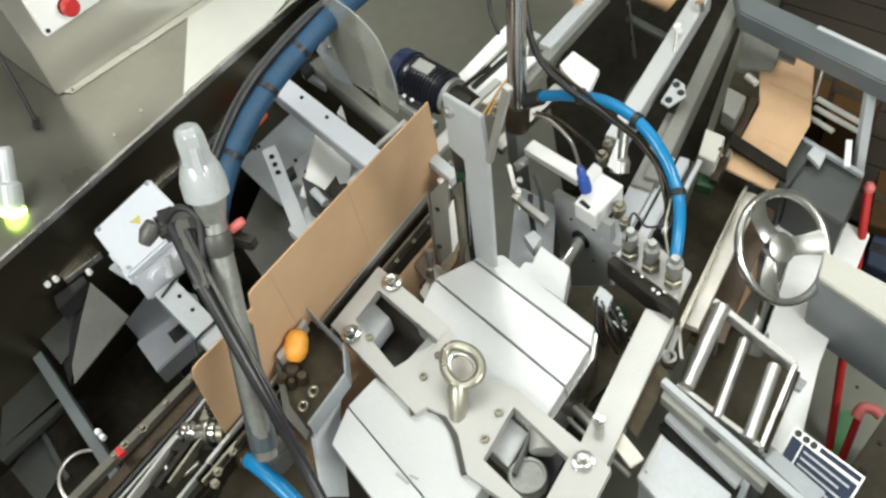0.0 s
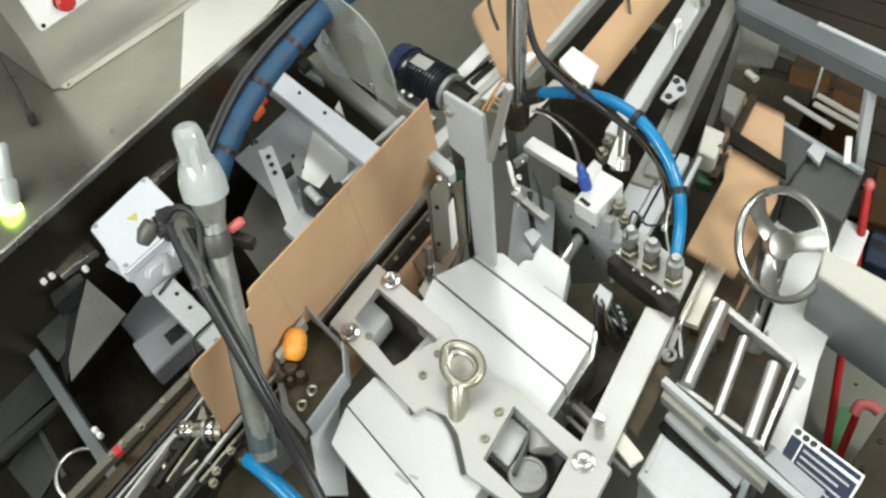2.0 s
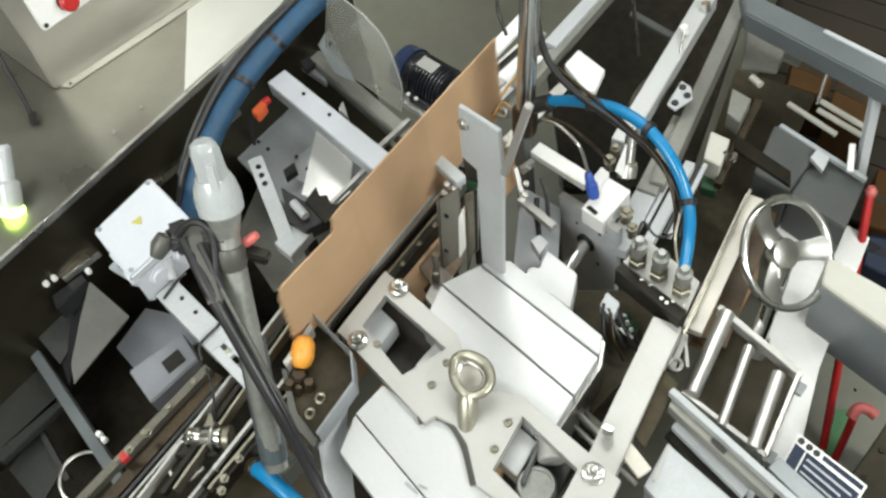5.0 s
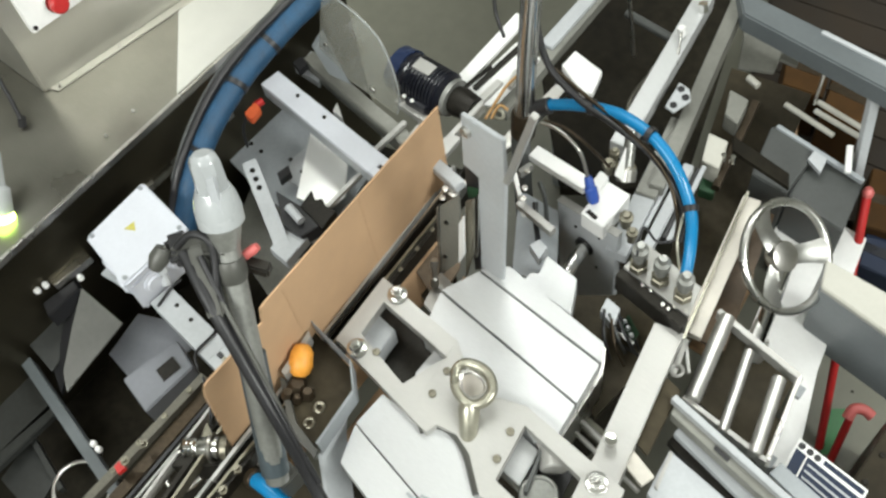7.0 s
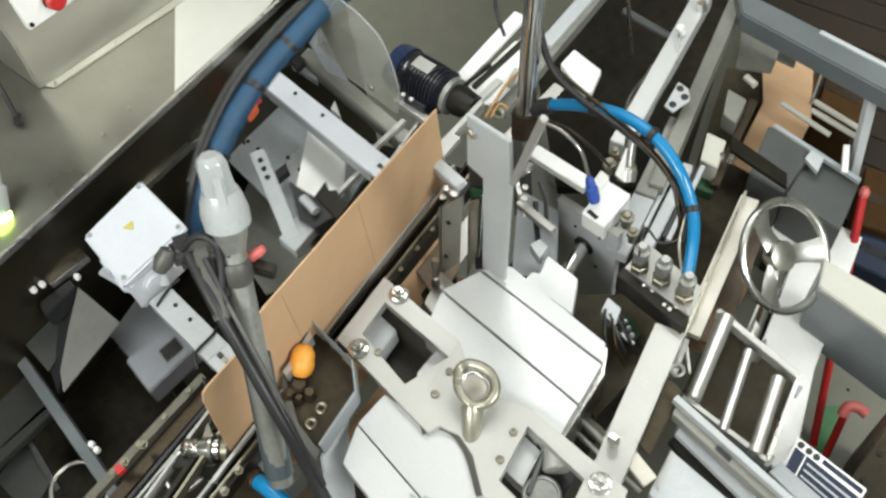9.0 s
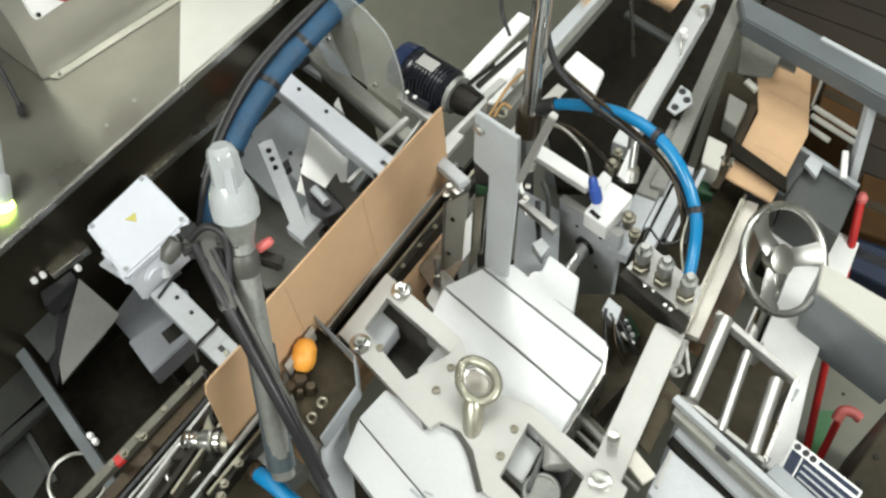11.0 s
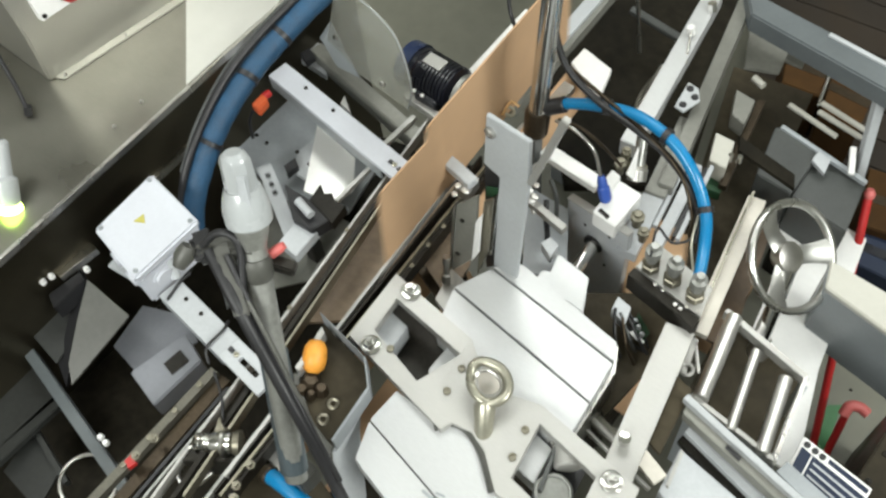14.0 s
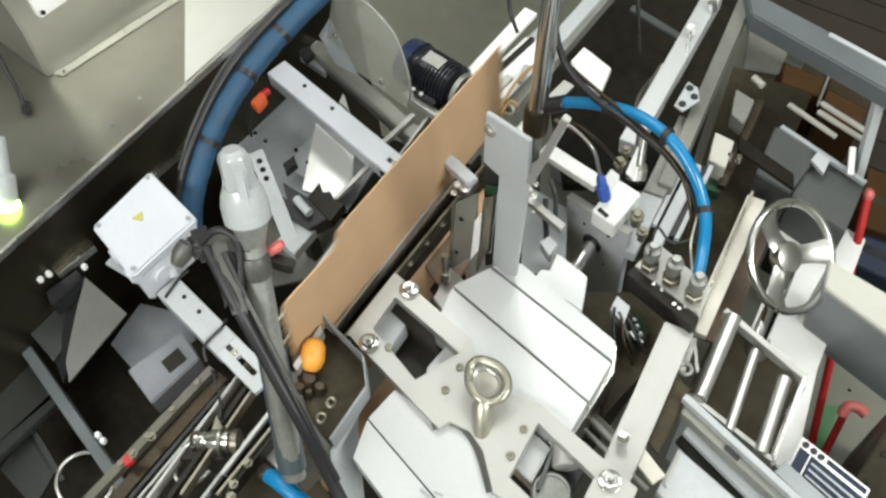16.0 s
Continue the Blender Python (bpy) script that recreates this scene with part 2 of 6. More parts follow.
def hose(pts, r, n=12, per=8, bm=None, wave=0.0):
    """A bent tube through pts."""
    bm = bm or bmesh.new()
    line = spline(pts, per)
    rows = []
    s = None
    for i, c in enumerate(line):
        d = (line[min(i + 1, len(line) - 1)] - line[max(i - 1, 0)]).normalized()
        s = basis(d)[1] if s is None else (s - d * s.dot(d)).normalized()
        u = s.cross(d)
        rr = r * (1 + wave * math.sin(i * 1.7))
        rows.append([bm.verts.new(v) for v in ring(c, s, u, rr, n)])
    for a, b in zip(rows, rows[1:]):
        for i in range(n):
            bm.faces.new((a[i], a[(i + 1) % n], b[(i + 1) % n], b[i])).smooth = True
    bm.faces.new(rows[0][::-1])
    bm.faces.new(rows[-1])
    return bm


def torus(c, axis, R, r, n=36, k=10, bm=None):
    bm = bm or bmesh.new()
    c = Vector(c)
    d, s, u = basis(axis)
    rows = []
    for i in range(n):
        a = 2 * math.pi * i / n
        o = s * math.cos(a) + u * math.sin(a)
        rows.append([bm.verts.new(c + o * (R + r * math.cos(2 * math.pi * j / k)) + d * (r * math.sin(2 * math.pi * j / k))) for j in range(k)])
    for i in range(n):
        for j in range(k):
            bm.faces.new((rows[i][j], rows[(i + 1) % n][j], rows[(i + 1) % n][(j + 1) % k], rows[i][(j + 1) % k])).smooth = True
    return bm


def lerp(a, b, t):
    return tuple(Vector(a) * (1 - t) + Vector(b) * t)


def plus(a, b):
    return tuple(Vector(a) + Vector(b))


def hex_bolt(at, r, parent, mat=None, axis=(0, 0, 1)):
    """Washer, hexagon head and stud end."""
    a = Vector(axis)
    p = Vector(at)
    bm = turned(p, p + a * r * 0.25, [(0, r * 1.5), (0.8, r * 1.5), (1, r * 1.42)], 20)
    turned(p + a * r * 0.25, p + a * r * 1.25, [(0, r), (0.85, r), (1, r * 0.85)], 6, bm)
    turned(p + a * r * 1.25, p + a * r * 1.9, [(0, r * 0.5), (0.8, r * 0.5), (1, r * 0.4)], 12, bm)
    return part("hex_bolt", bm, mat or SATIN, parent)


def cap_screw(at, r, parent, axis=(0, 0, 1), mat=None):
    a, p = Vector(axis), Vector(at)
    bm = turned(p, p + a * r * 0.7, [(0, r), (0.8, r), (1, r * 0.85), (1.0, r * 0.5), (0.5, r * 0.45)], 14)
    return part("screw", bm, mat or STEEL, parent)


def plate_with_windows(outer, inner, vec, w=0.0015):
    """A quadrilateral plate with one quadrilateral window, pushed along vec."""
    bm = bmesh.new()
    vec = Vector(vec)
    o, i = [Vector(p) for p in outer], [Vector(p) for p in inner]
    vs = [[bm.verts.new(p + k) for p in ps] for ps in (o, i) for k in (Vector(), vec)]
    o0, o1, i0, i1 = vs
    for a in range(4):
        b = (a + 1) % 4
        bm.faces.new((o0[a], o0[b], i0[b], i0[a]))
        bm.faces.new((o1[b], o1[a], i1[a], i1[b]))
        bm.faces.new((o0[b], o0[a], o1[a], o1[b]))
        bm.faces.new((i0[a], i0[b], i1[b], i1[a]))
    bmesh.ops.recalc_face_normals(bm, faces=bm.faces)
    return bev(bm, w)


# ---- hall ----
def hall():
    part_of = [("floor", [(-6, -5, 0), (6, -5, 0), (6, 7, 0), (-6, 7, 0)], (0, 0, -0.1), FLOOR, "floor", "dull green-grey painted factory floor"),
               ("ceiling", [(-6, -5, 5), (6, -5, 5), (6, 7, 5), (-6, 7, 5)], (0, 0, 0.1), WALL, "ceiling", "plain pale hall ceiling"),
               ("wall_north", [(-6, 7, 0), (6, 7, 0), (6, 7, 5), (-6, 7, 5)], (0, 0.1, 0), WALL, "wall", "plain pale hall wall"),
               ("wall_south", [(-6, -5, 0), (6, -5, 0), (6, -5, 5), (-6, -5, 5)], (0, -0.1, 0), WALL, "wall", "plain pale hall wall"),
               ("wall_east", [(6, -5, 0), (6, 7, 0), (6, 7, 5), (6, -5, 5)], (0.1, 0, 0), WALL, "wall", "plain pale hall wall"),
               ("wall_west", [(-6, -5, 0), (-6, 7, 0), (-6, 7, 5), (-6, -5, 5)], (-0.1, 0, 0), WALL, "wall", "plain pale hall wall")]
    for name, pts, vec, mat, cat, label in part_of:
        tagged(part(name, slab(pts, vec, 0), mat), label, cat, kind="structure")


hall()


# ---- cabinet ----
def cabinet():
    c = thing("machine_cabinet", "brushed stainless steel machine cabinet with a raised console", "cabinet", (-1.8, 0.6, 0))
    a, b = (-1.350, 0.104, 0.950), (-1.376, 0.920, 0.950)
    a2, b2 = lerp(a, b, -0.7), lerp(a, b, 1.28)
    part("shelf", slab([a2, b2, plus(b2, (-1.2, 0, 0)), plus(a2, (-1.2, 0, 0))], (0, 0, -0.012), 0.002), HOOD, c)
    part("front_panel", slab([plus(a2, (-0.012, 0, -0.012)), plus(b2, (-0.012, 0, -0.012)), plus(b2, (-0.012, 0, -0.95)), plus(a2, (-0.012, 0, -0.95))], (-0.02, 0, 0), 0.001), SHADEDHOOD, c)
    part("edge_strip", bar(plus(a2, (0.002, 0, 0.004)), plus(b2, (0.002, 0, 0.004)), 0.008, 0.02), STEEL, c)
    # lamp reflection in the stainless, laid on as a brighter sheet
    part("bright_sheet", slab([(-1.372, 0.623, 0.953), (-1.670, 0.896, 0.953), (-1.416, 1.075, 0.953), (-1.378, 0.908, 0.953)], (0, 0, -0.002), 0.0005), BRIGHT, c, "lamp reflection laid on the shelf as a bright sheet")
    p = Vector((-1.628, 0.451, 0.95))
    run = Vector((0.086, 0.66, 0))
    console = part("console", slab([p, p + Vector((0.022, 0, 0.15)), p + Vector((0.0, 0, 0.50)), p + Vector((-0.6, 0, 0.50)), p + Vector((-0.6, 0, 0))], run, 0.004), CONSOLE, c)
    part("flange", slab([p + Vector((0.002, 0.012, 0.0045)), p + Vector((0.024, 0.022, 0.0045)), p + run * 0.98 + Vector((0.024, 0, 0.0045)), p + run * 0.98 + Vector((0.002, 0, 0.0045))], (0, 0, -0.004), 0.001), CONSOLE, console)
    for q in ((-1.611, 0.482, 0.9545), (-1.590, 0.640, 0.9545), (-1.417, 0.534, 0.953), (-1.413, 0.454, 0.953)):
        cap_screw(q, 0.004, c, (0.5, 0, 0.85))
    panel = part("control_plate", slab([(-1.583, 0.492, 1.125), (-1.568, 0.686, 1.125), (-1.594, 0.702, 1.240), (-1.598, 0.495, 1.240)], (-0.02, 0, -0.004), 0.002), WHITE, c, "white control plate")
    q = Vector((-1.584, 0.560, 1.160))
    n = Vector((0.95, 0, 0.3))
    part("button_collar", rod(q, q + n * 0.012, 0.021, 20), CHROME, panel)
    part("emergency_button", turned(q + n * 0.01, q + n * 0.04, [(0, 0.012), (0.4, 0.012), (0.5, 0.02), (0.85, 0.02), (1, 0.015)], 20), RED, panel, "red mushroom button")
    cap_screw((-1.575, 0.498, 1.142), 0.005, c, (0.95, 0, 0.3), DARK)
    part("cable", hose([(-1.741, 0.424, 1.100), (-1.679, 0.401, 1.040), (-1.630, 0.384, 1.000), (-1.585, 0.366, 0.970)], 0.005), BLACK, c, "thin black cable")
    part("cable_gland", rod((-1.589, 0.371, 0.975), (-1.588, 0.362, 0.955), 0.009, 8), BLACK, c)


cabinet()


def beacon():
    b = thing("indicator_lamp", "white indicator lamp with a lit yellow-green ring", "lamp", (-1.451, 0.199, 0.954))
    part("body", turned((-1.434, 0.190, 0.955), (-1.490, 0.264, 1.050), [(0, 0.026), (0.4, 0.026), (0.45, 0.018), (0.95, 0.018), (1, 0.012)], 20), CAPMAT, b)
    part("lens", turned((-1.428, 0.183, 0.952), (-1.429, 0.192, 0.966), [(0, 0.024), (0.5, 0.031), (1, 0.024)], 24), GREENLAMP, b, "lit yellow-green ring")


beacon()


# ---- junction box ----
def junction_box():
    l, t, r, b = (-1.288, 0.269, 0.905), (-1.298, 0.434, 0.905), (-1.129, 0.414, 0.905), (-1.130, 0.242, 0.905)
    j = thing("junction_box", "white plastic electrical junction box with screwed lid", "junction box", (l[0], l[1], 0.775))
    cx = (Vector(l) + Vector(t) + Vector(r) + Vector(b)) / 4
    lid = part("lid", slab([l, t, r, b], (0, 0, -0.022), 0.005), PLASTIC, j)
    part("body", slab([plus(lerp(p, cx, 0.06), (0, 0, -0.025)) for p in (l, t, r, b)], (0, 0, -0.095), 0.006), PLASTIC, j)
    for a, o in ((l, b), (b, r)):
        for k in (0.3, 0.7):
            m = Vector(lerp(a, o, k)).lerp(cx, 0.06)
            out = (m - cx - (Vector(o) - Vector(a)).normalized() * (m - cx).dot((Vector(o) - Vector(a)).normalized())).normalized()
            q = m + Vector((0, 0, -0.062))
            part("knockout", turned(q - out * 0.004, q + out * 0.009, [(0, 0.024), (0.5, 0.024), (0.62, 0.019), (1, 0.017)], 20), PLASTIC, j)
    for p in (l, t, r, b):
        cap_screw(plus(lerp(p, cx, 0.15), (0, 0, 0.0005)), 0.005, lid, mat=GREY)
    m = Vector((-1.225, 0.343, 0.906))
    part("warning_sticker", slab([m + Vector(v) for v in ((-0.009, -0.012, 0), (0.014, 0.0, 0), (-0.006, 0.013, 0))], (0, 0, 0.0008), 0), YELLOW, lid, "yellow triangular warning sticker")
    part("cable_gland", turned((-1.144, 0.328, 0.860), (-1.124, 0.312, 0.820), [(0, 0.015), (0.4, 0.015), (0.45, 0.011), (1, 0.011)], 10), PALE, j)
    part("bracket", bar((-1.292, 0.277, 0.785), (-1.133, 0.297, 0.785), 0.06, 0.01), PALE, j)


junction_box()


# ---- sliding carriage ----
def carriage():
    c = thing("press_carriage", "pale milled steel press carriage with bolted plate and deck", "machine carriage", (-0.5, 0.55, 0.8))
    t = (0, 0, -0.026)
    bm = plate_with_windows([(-0.754, 0.584, 0.852), (-0.546, 0.564, 0.852), (-0.526, 0.396, 0.852), (-0.738, 0.427, 0.852)], [(-0.716, 0.543, 0.852), (-0.543, 0.527, 0.852), (-0.573, 0.435, 0.852), (-0.706, 0.465, 0.852)], t, 0)
    slab([(-0.546, 0.564, 0.852), (-0.505, 0.537, 0.852), (-0.482, 0.483, 0.852), (-0.435, 0.499, 0.852), (-0.414, 0.522, 0.852), (-0.363, 0.539, 0.852), (-0.330, 0.359, 0.852), (-0.390, 0.406, 0.852), (-0.431, 0.420, 0.852), (-0.470, 0.412, 0.852), (-0.478, 0.389, 0.852), (-0.526, 0.396, 0.852)], t, 0, bm)
    join(bm, plate_with_windows([(-0.363, 0.539, 0.852), (-0.140, 0.519, 0.852), (-0.113, 0.367, 0.852), (-0.330, 0.359, 0.852)], [(-0.345, 0.508, 0.852), (-0.210, 0.490, 0.852), (-0.191, 0.381, 0.852), (-0.325, 0.398, 0.852)], t, 0))
    bmesh.ops.remove_doubles(bm, verts=bm.verts, dist=0.0006)
    inner = [f for f in bm.faces if abs(f.normal.z) < 0.5 and all(len(e.link_faces) > 2 for e in f.edges if abs((e.verts[0].co - e.verts[1].co).z) < 0.001)]
    bmesh.ops.delete(bm, geom=inner, context="FACES_ONLY")
    bev(bm, 0.0012)
    part("frame_plate", bm, PLATE, c)
    for p in ((-0.703, 0.570, 0.854), (-0.689, 0.436, 0.854), (-0.184, 0.499, 0.854)):
        hex_bolt(p, 0.0135, c)
    for p in ((-0.654, 0.453, 0.853), (-0.522, 0.504, 0.853), (-0.515, 0.453, 0.853), (-0.357, 0.482, 0.853), (-0.345, 0.428, 0.853)):
        cap_screw(p, 0.0075, c, mat=GRIMY)
    # deck planks
    d = (0, 0, -0.065)
    for pts in ([(-0.596, 0.741, 0.833), (-0.575, 0.760, 0.833), (-0.331, 0.733, 0.833), (-0.313, 0.697, 0.833), (-0.618, 0.719, 0.833)],
                [(-0.617, 0.715, 0.833), (-0.312, 0.692, 0.833), (-0.301, 0.604, 0.833), (-0.650, 0.638, 0.833)],
                [(-0.649, 0.633, 0.833), (-0.301, 0.600, 0.833), (-0.292, 0.529, 0.833), (-0.325, 0.506, 0.833), (-0.620, 0.541, 0.833)],
                [(-0.599, 0.328, 0.833), (-0.597, 0.402, 0.833), (-0.520, 0.402, 0.833), (-0.500, 0.440, 0.833), (-0.400, 0.440, 0.833), (-0.300, 0.372, 0.833), (-0.295, 0.273, 0.833)],
                [(-0.598, 0.325, 0.833), (-0.295, 0.270, 0.833), (-0.324, 0.202, 0.833), (-0.570, 0.255, 0.833)]):
        part("deck_plank", slab(pts, d, 0.0015), DECK, c)
    part("deck_side", slab([(-0.331, 0.743, 0.800), (-0.304, 0.693, 0.800), (-0.289, 0.528, 0.800), (-0.300, 0.499, 0.800), (-0.495, 0.574, 0.800)], (0, 0, -0.12), 0.002), STEEL, c)
    part("faint_mark", bar((-0.437, 0.287, 0.835), (-0.406, 0.286, 0.835), 0.006, 0.001, 0), GREY, c)
    part("faint_mark", bar((-0.415, 0.299, 0.835), (-0.398, 0.303, 0.835), 0.004, 0.001, 0), GREY, c)
    for pts, mat in (([(-0.730, 0.468, 0.800), (-0.734, 0.531, 0.800), (-0.680, 0.525, 0.800), (-0.673, 0.463, 0.800)], PALE), ([(-0.589, 0.479, 0.800), (-0.590, 0.553, 0.800), (-0.544, 0.548, 0.800), (-0.541, 0.450, 0.800)], DECK), ([(-0.351, 0.432, 0.800), (-0.362, 0.505, 0.800), (-0.309, 0.500, 0.800), (-0.296, 0.426, 0.800)], DECK)):
        part("under_block", slab(pts, (0, 0, -0.05), 0.002), mat, c)
    # dark sheet added for the shade seen through the left window
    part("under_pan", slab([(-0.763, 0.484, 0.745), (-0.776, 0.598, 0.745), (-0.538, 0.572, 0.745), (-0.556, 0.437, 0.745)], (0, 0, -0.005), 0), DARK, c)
    part("roller", rod((-0.292, 0.519, 0.800), (-0.265, 0.487, 0.800), 0.026, 24, edge=0.003), PLATE, c)
    part("web_plate", bar((-0.307, 0.517, 0.815), (-0.279, 0.420, 0.815), 0.007, 0.03, 0.001), DARKGREY, c)
    # black sheet added so the right window looks down into shade
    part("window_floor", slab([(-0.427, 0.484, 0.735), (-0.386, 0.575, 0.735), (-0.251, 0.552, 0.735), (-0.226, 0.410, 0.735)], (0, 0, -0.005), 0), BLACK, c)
    hub = Vector((-0.261, 0.436, 0.770))
    part("pulley", turned(hub, hub + Vector((0, 0, 0.03)), [(0, 0.036), (0.9, 0.036), (1, 0.033), (1, 0.029), (0.85, 0.028), (0.85, 0.0)], 32), DULL, c)
    # lifting eye
    ring = [(-0.487, 0.490, 0.900), (-0.493, 0.506, 0.905), (-0.484, 0.522, 0.908), (-0.458, 0.531, 0.908), (-0.434, 0.527, 0.905), (-0.416, 0.510, 0.900), (-0.415, 0.488, 0.896), (-0.430, 0.471, 0.892), (-0.450, 0.468, 0.893), (-0.473, 0.476, 0.896), (-0.487, 0.490, 0.900)]
    eye = part("lifting_eye", hose(ring, 0.0092, 14), BRASSY, c, "yellowish steel lifting eye")
    part("eye_liner", hose([(-0.478, 0.493, 0.899), (-0.479, 0.504, 0.901), (-0.466, 0.518, 0.902), (-0.444, 0.518, 0.900), (-0.429, 0.508, 0.898), (-0.428, 0.491, 0.894), (-0.442, 0.477, 0.892), (-0.461, 0.478, 0.895), (-0.478, 0.493, 0.899)], 0.0045, 10), STEEL, eye)
    part("eye_neck", turned((-0.441, 0.475, 0.892), (-0.405, 0.418, 0.826), [(0, 0.006), (0.04, 0.016), (0.16, 0.0205), (0.55, 0.0175), (0.8, 0.017), (1, 0.017)], 18), BRASSY, eye)
    part("notch_lip", hose([(-0.500, 0.392, 0.836), (-0.482, 0.418, 0.836), (-0.455, 0.428, 0.836), (-0.425, 0.424, 0.836), (-0.389, 0.407, 0.836), (-0.334, 0.366, 0.836)], 0.014), MIDGREY, c)
    seat = Vector((-0.460, 0.508, 0.853))
    part("eye_seat", turned(seat, seat + Vector((0, 0, 0.004)), [(0, 0.033), (0.7, 0.033), (1, 0.031)], 28), BUFF, c)
    # guide post
    post = part("guide_post", slab([(-0.624, 0.728, 0.811), (-0.560, 0.720, 0.847), (-0.528, 0.716, 1.208), (-0.526, 0.715, 1.321), (-0.622, 0.728, 1.305), (-0.634, 0.729, 1.163), (-0.596, 0.724, 1.158)], (0.001, 0.008, 0), 0.0015), PALE, c, "pale grey painted flat guide post")
    cap_screw((-0.610, 0.726, 1.272), 0.011, post, (-0.13, -0.99, 0))
    part("brace", bar((-0.530, 0.716, 1.215), plus((-0.470, 0.708, 1.423), (0, 0.01, 0)), 0.012, 0.012), PLATE, post)
    part("slot_plate", slab([(-0.640, 0.738, 1.160), (-0.588, 0.738, 1.160), (-0.622, 0.738, 0.806), (-0.652, 0.738, 0.768)], (0, 0.008, 0), 0.001), BLACK, post)
    part("slot_strip", slab([(-0.606, 0.722, 1.096), (-0.598, 0.722, 1.109), (-0.621, 0.722, 0.876), (-0.630, 0.722, 0.860)], (0, 0.004, 0), 0.0005), CHROME, post)
    part("circuit_board", slab([(-0.632, 0.730, 1.090), (-0.600, 0.730, 1.110), (-0.603, 0.730, 1.080), (-0.635, 0.730, 1.062)], (0, 0.004, 0), 0.0005), DARKGREEN, post, "small green circuit board")
    # tall column and its collar
    p, lean = Vector((-0.722, 1.006, 0.950)), Vector((0.025, 0.056, 0.75))
    column = part("column", rod(p, p + lean, 0.0195, 24), SATIN, c, "polished steel column")
    part("column_collar", turned(p - lean * 0.07, p + lean * 0.02, [(0, 0.026), (0.85, 0.027), (1, 0.022)], 24), BRONZE, column)
    part("column_foot", bar(p - Vector((0, 0, 0.05)), p - Vector((0, 0, 0.35)), 0.03, 0.03), DARKGREY, column)
    # tray
    tray = part("tray", slab([(-0.800, 0.419, 0.830), (-0.674, 0.403, 0.830), (-0.631, 0.364, 0.830), (-0.617, 0.250, 0.830), (-0.689, 0.255, 0.830), (-0.769, 0.314, 0.830)], (0, 0, -0.012), 0.001), OILYSHADE, c, "oily dark tray with screws")
    wall = [(-0.803, 0.421, 0.830), (-0.675, 0.405, 0.830), (-0.628, 0.363, 0.830), (-0.612, 0.248, 0.830)]
    for p, q in zip(wall, wall[1:]):
        part("tray_wall", slab([p, q, plus(q, (0, 0, 0.05)), plus(p, (0, 0, 0.05))], (0.005, 0.0, 0), 0.001), GREY, tray)
    part("tray_wall", slab([(-0.765, 0.310, 0.830), (-0.683, 0.259, 0.830), (-0.615, 0.245, 0.830), (-0.608, 0.230, 0.830), (-0.682, 0.240, 0.830), (-0.773, 0.304, 0.830)], (0, 0, 0.012), 0.001), MIDGREY, tray)
    part("tray_wall", slab([(-0.766, 0.311, 0.840), (-0.783, 0.403, 0.840), (-0.770, 0.397, 0.840), (-0.753, 0.309, 0.840)], (0, 0, 0.03), 0.001), PLATE, tray)
    part("sensor", turned((-0.742, 0.328, 0.846), (-0.768, 0.376, 0.876), [(0, 0.012), (0.12, 0.020), (0.35, 0.0245), (0.75, 0.0225), (0.95, 0.015), (1, 0.008)], 10), ORANGE, tray, "orange plastic sensor head")
    for q, r in (((-0.735, 0.312, 0.832), 0.021), ((-0.708, 0.312, 0.832), 0.015), ((-0.737, 0.288, 0.832), 0.014), ((-0.716, 0.292, 0.832), 0.010)):
        part("sensor_foot", turned(q, plus(q, (0.002, 0.004, 0.02)), [(0, r), (0.6, r * 0.95), (1, r * 0.6)], 7), BRONZE, tray)
    for p in ((-0.668, 0.275, 0.832), (-0.674, 0.309, 0.832)):
        part("spacer_ring", torus(p, (0.1, -0.2, 1), 0.0085, 0.0035, 20, 8), GRIMY, tray)
    part("front_plate", slab([(-0.611, 0.245, 0.820), (-0.632, 0.339, 0.820), (-0.616, 0.310, 0.790), (-0.532, 0.219, 0.700), (-0.569, 0.189, 0.700)], (-0.005, -0.004, 0), 0.001), PALE, c)
    # lamp pole
    pole = part("pole", rod((-0.578, 0.151, 0.970), (-0.751, 0.339, 1.328), 0.0195), DULL, c, "round steel pole")
    part("pole_sleeve", rod((-0.585, 0.157, 0.981), (-0.684, 0.258, 1.144), 0.0235, edge=0.002), SLEEVEGREY, pole)
    part("cap_funnel", turned((-0.743, 0.331, 1.314), (-0.752, 0.345, 1.350), [(0, 0.02), (0.5, 0.0245), (1, 0.0275)], 20), DULL, pole)
    body = part("cap_body", turned((-0.753, 0.344, 1.346), (-0.770, 0.364, 1.402), [(0, 0.029), (0.08, 0.0345), (0.45, 0.035), (0.8, 0.031), (1, 0.026)], 24), CAPMAT, pole, "white plastic sensor cap")
    part("cap_top", turned((-0.769, 0.363, 1.398), (-0.786, 0.379, 1.455), [(0, 0.0255), (0.3, 0.0235), (0.78, 0.0225), (0.93, 0.019), (1, 0.013)], 8), CAPMAT, pole)
    face = Vector((0.62, -0.27, 0.74)).normalized()
    low, high = Vector((-0.757, 0.349, 1.362)), Vector((-0.775, 0.369, 1.420))
    part("cap_window", bar(low + face * 0.0345, high + face * 0.0265, 0.017, 0.006, 0.0028), PALE, body, "dull grey moulded window")
    part("clamp", bar((-0.824, 0.282, 1.306), (-0.735, 0.333, 1.328), 0.035, 0.028, 0.006), MIDGREY, pole)
    part("clamp", bar((-0.826, 0.297, 1.317), (-0.787, 0.275, 1.295), 0.04, 0.035, 0.008), BLACK, pole)
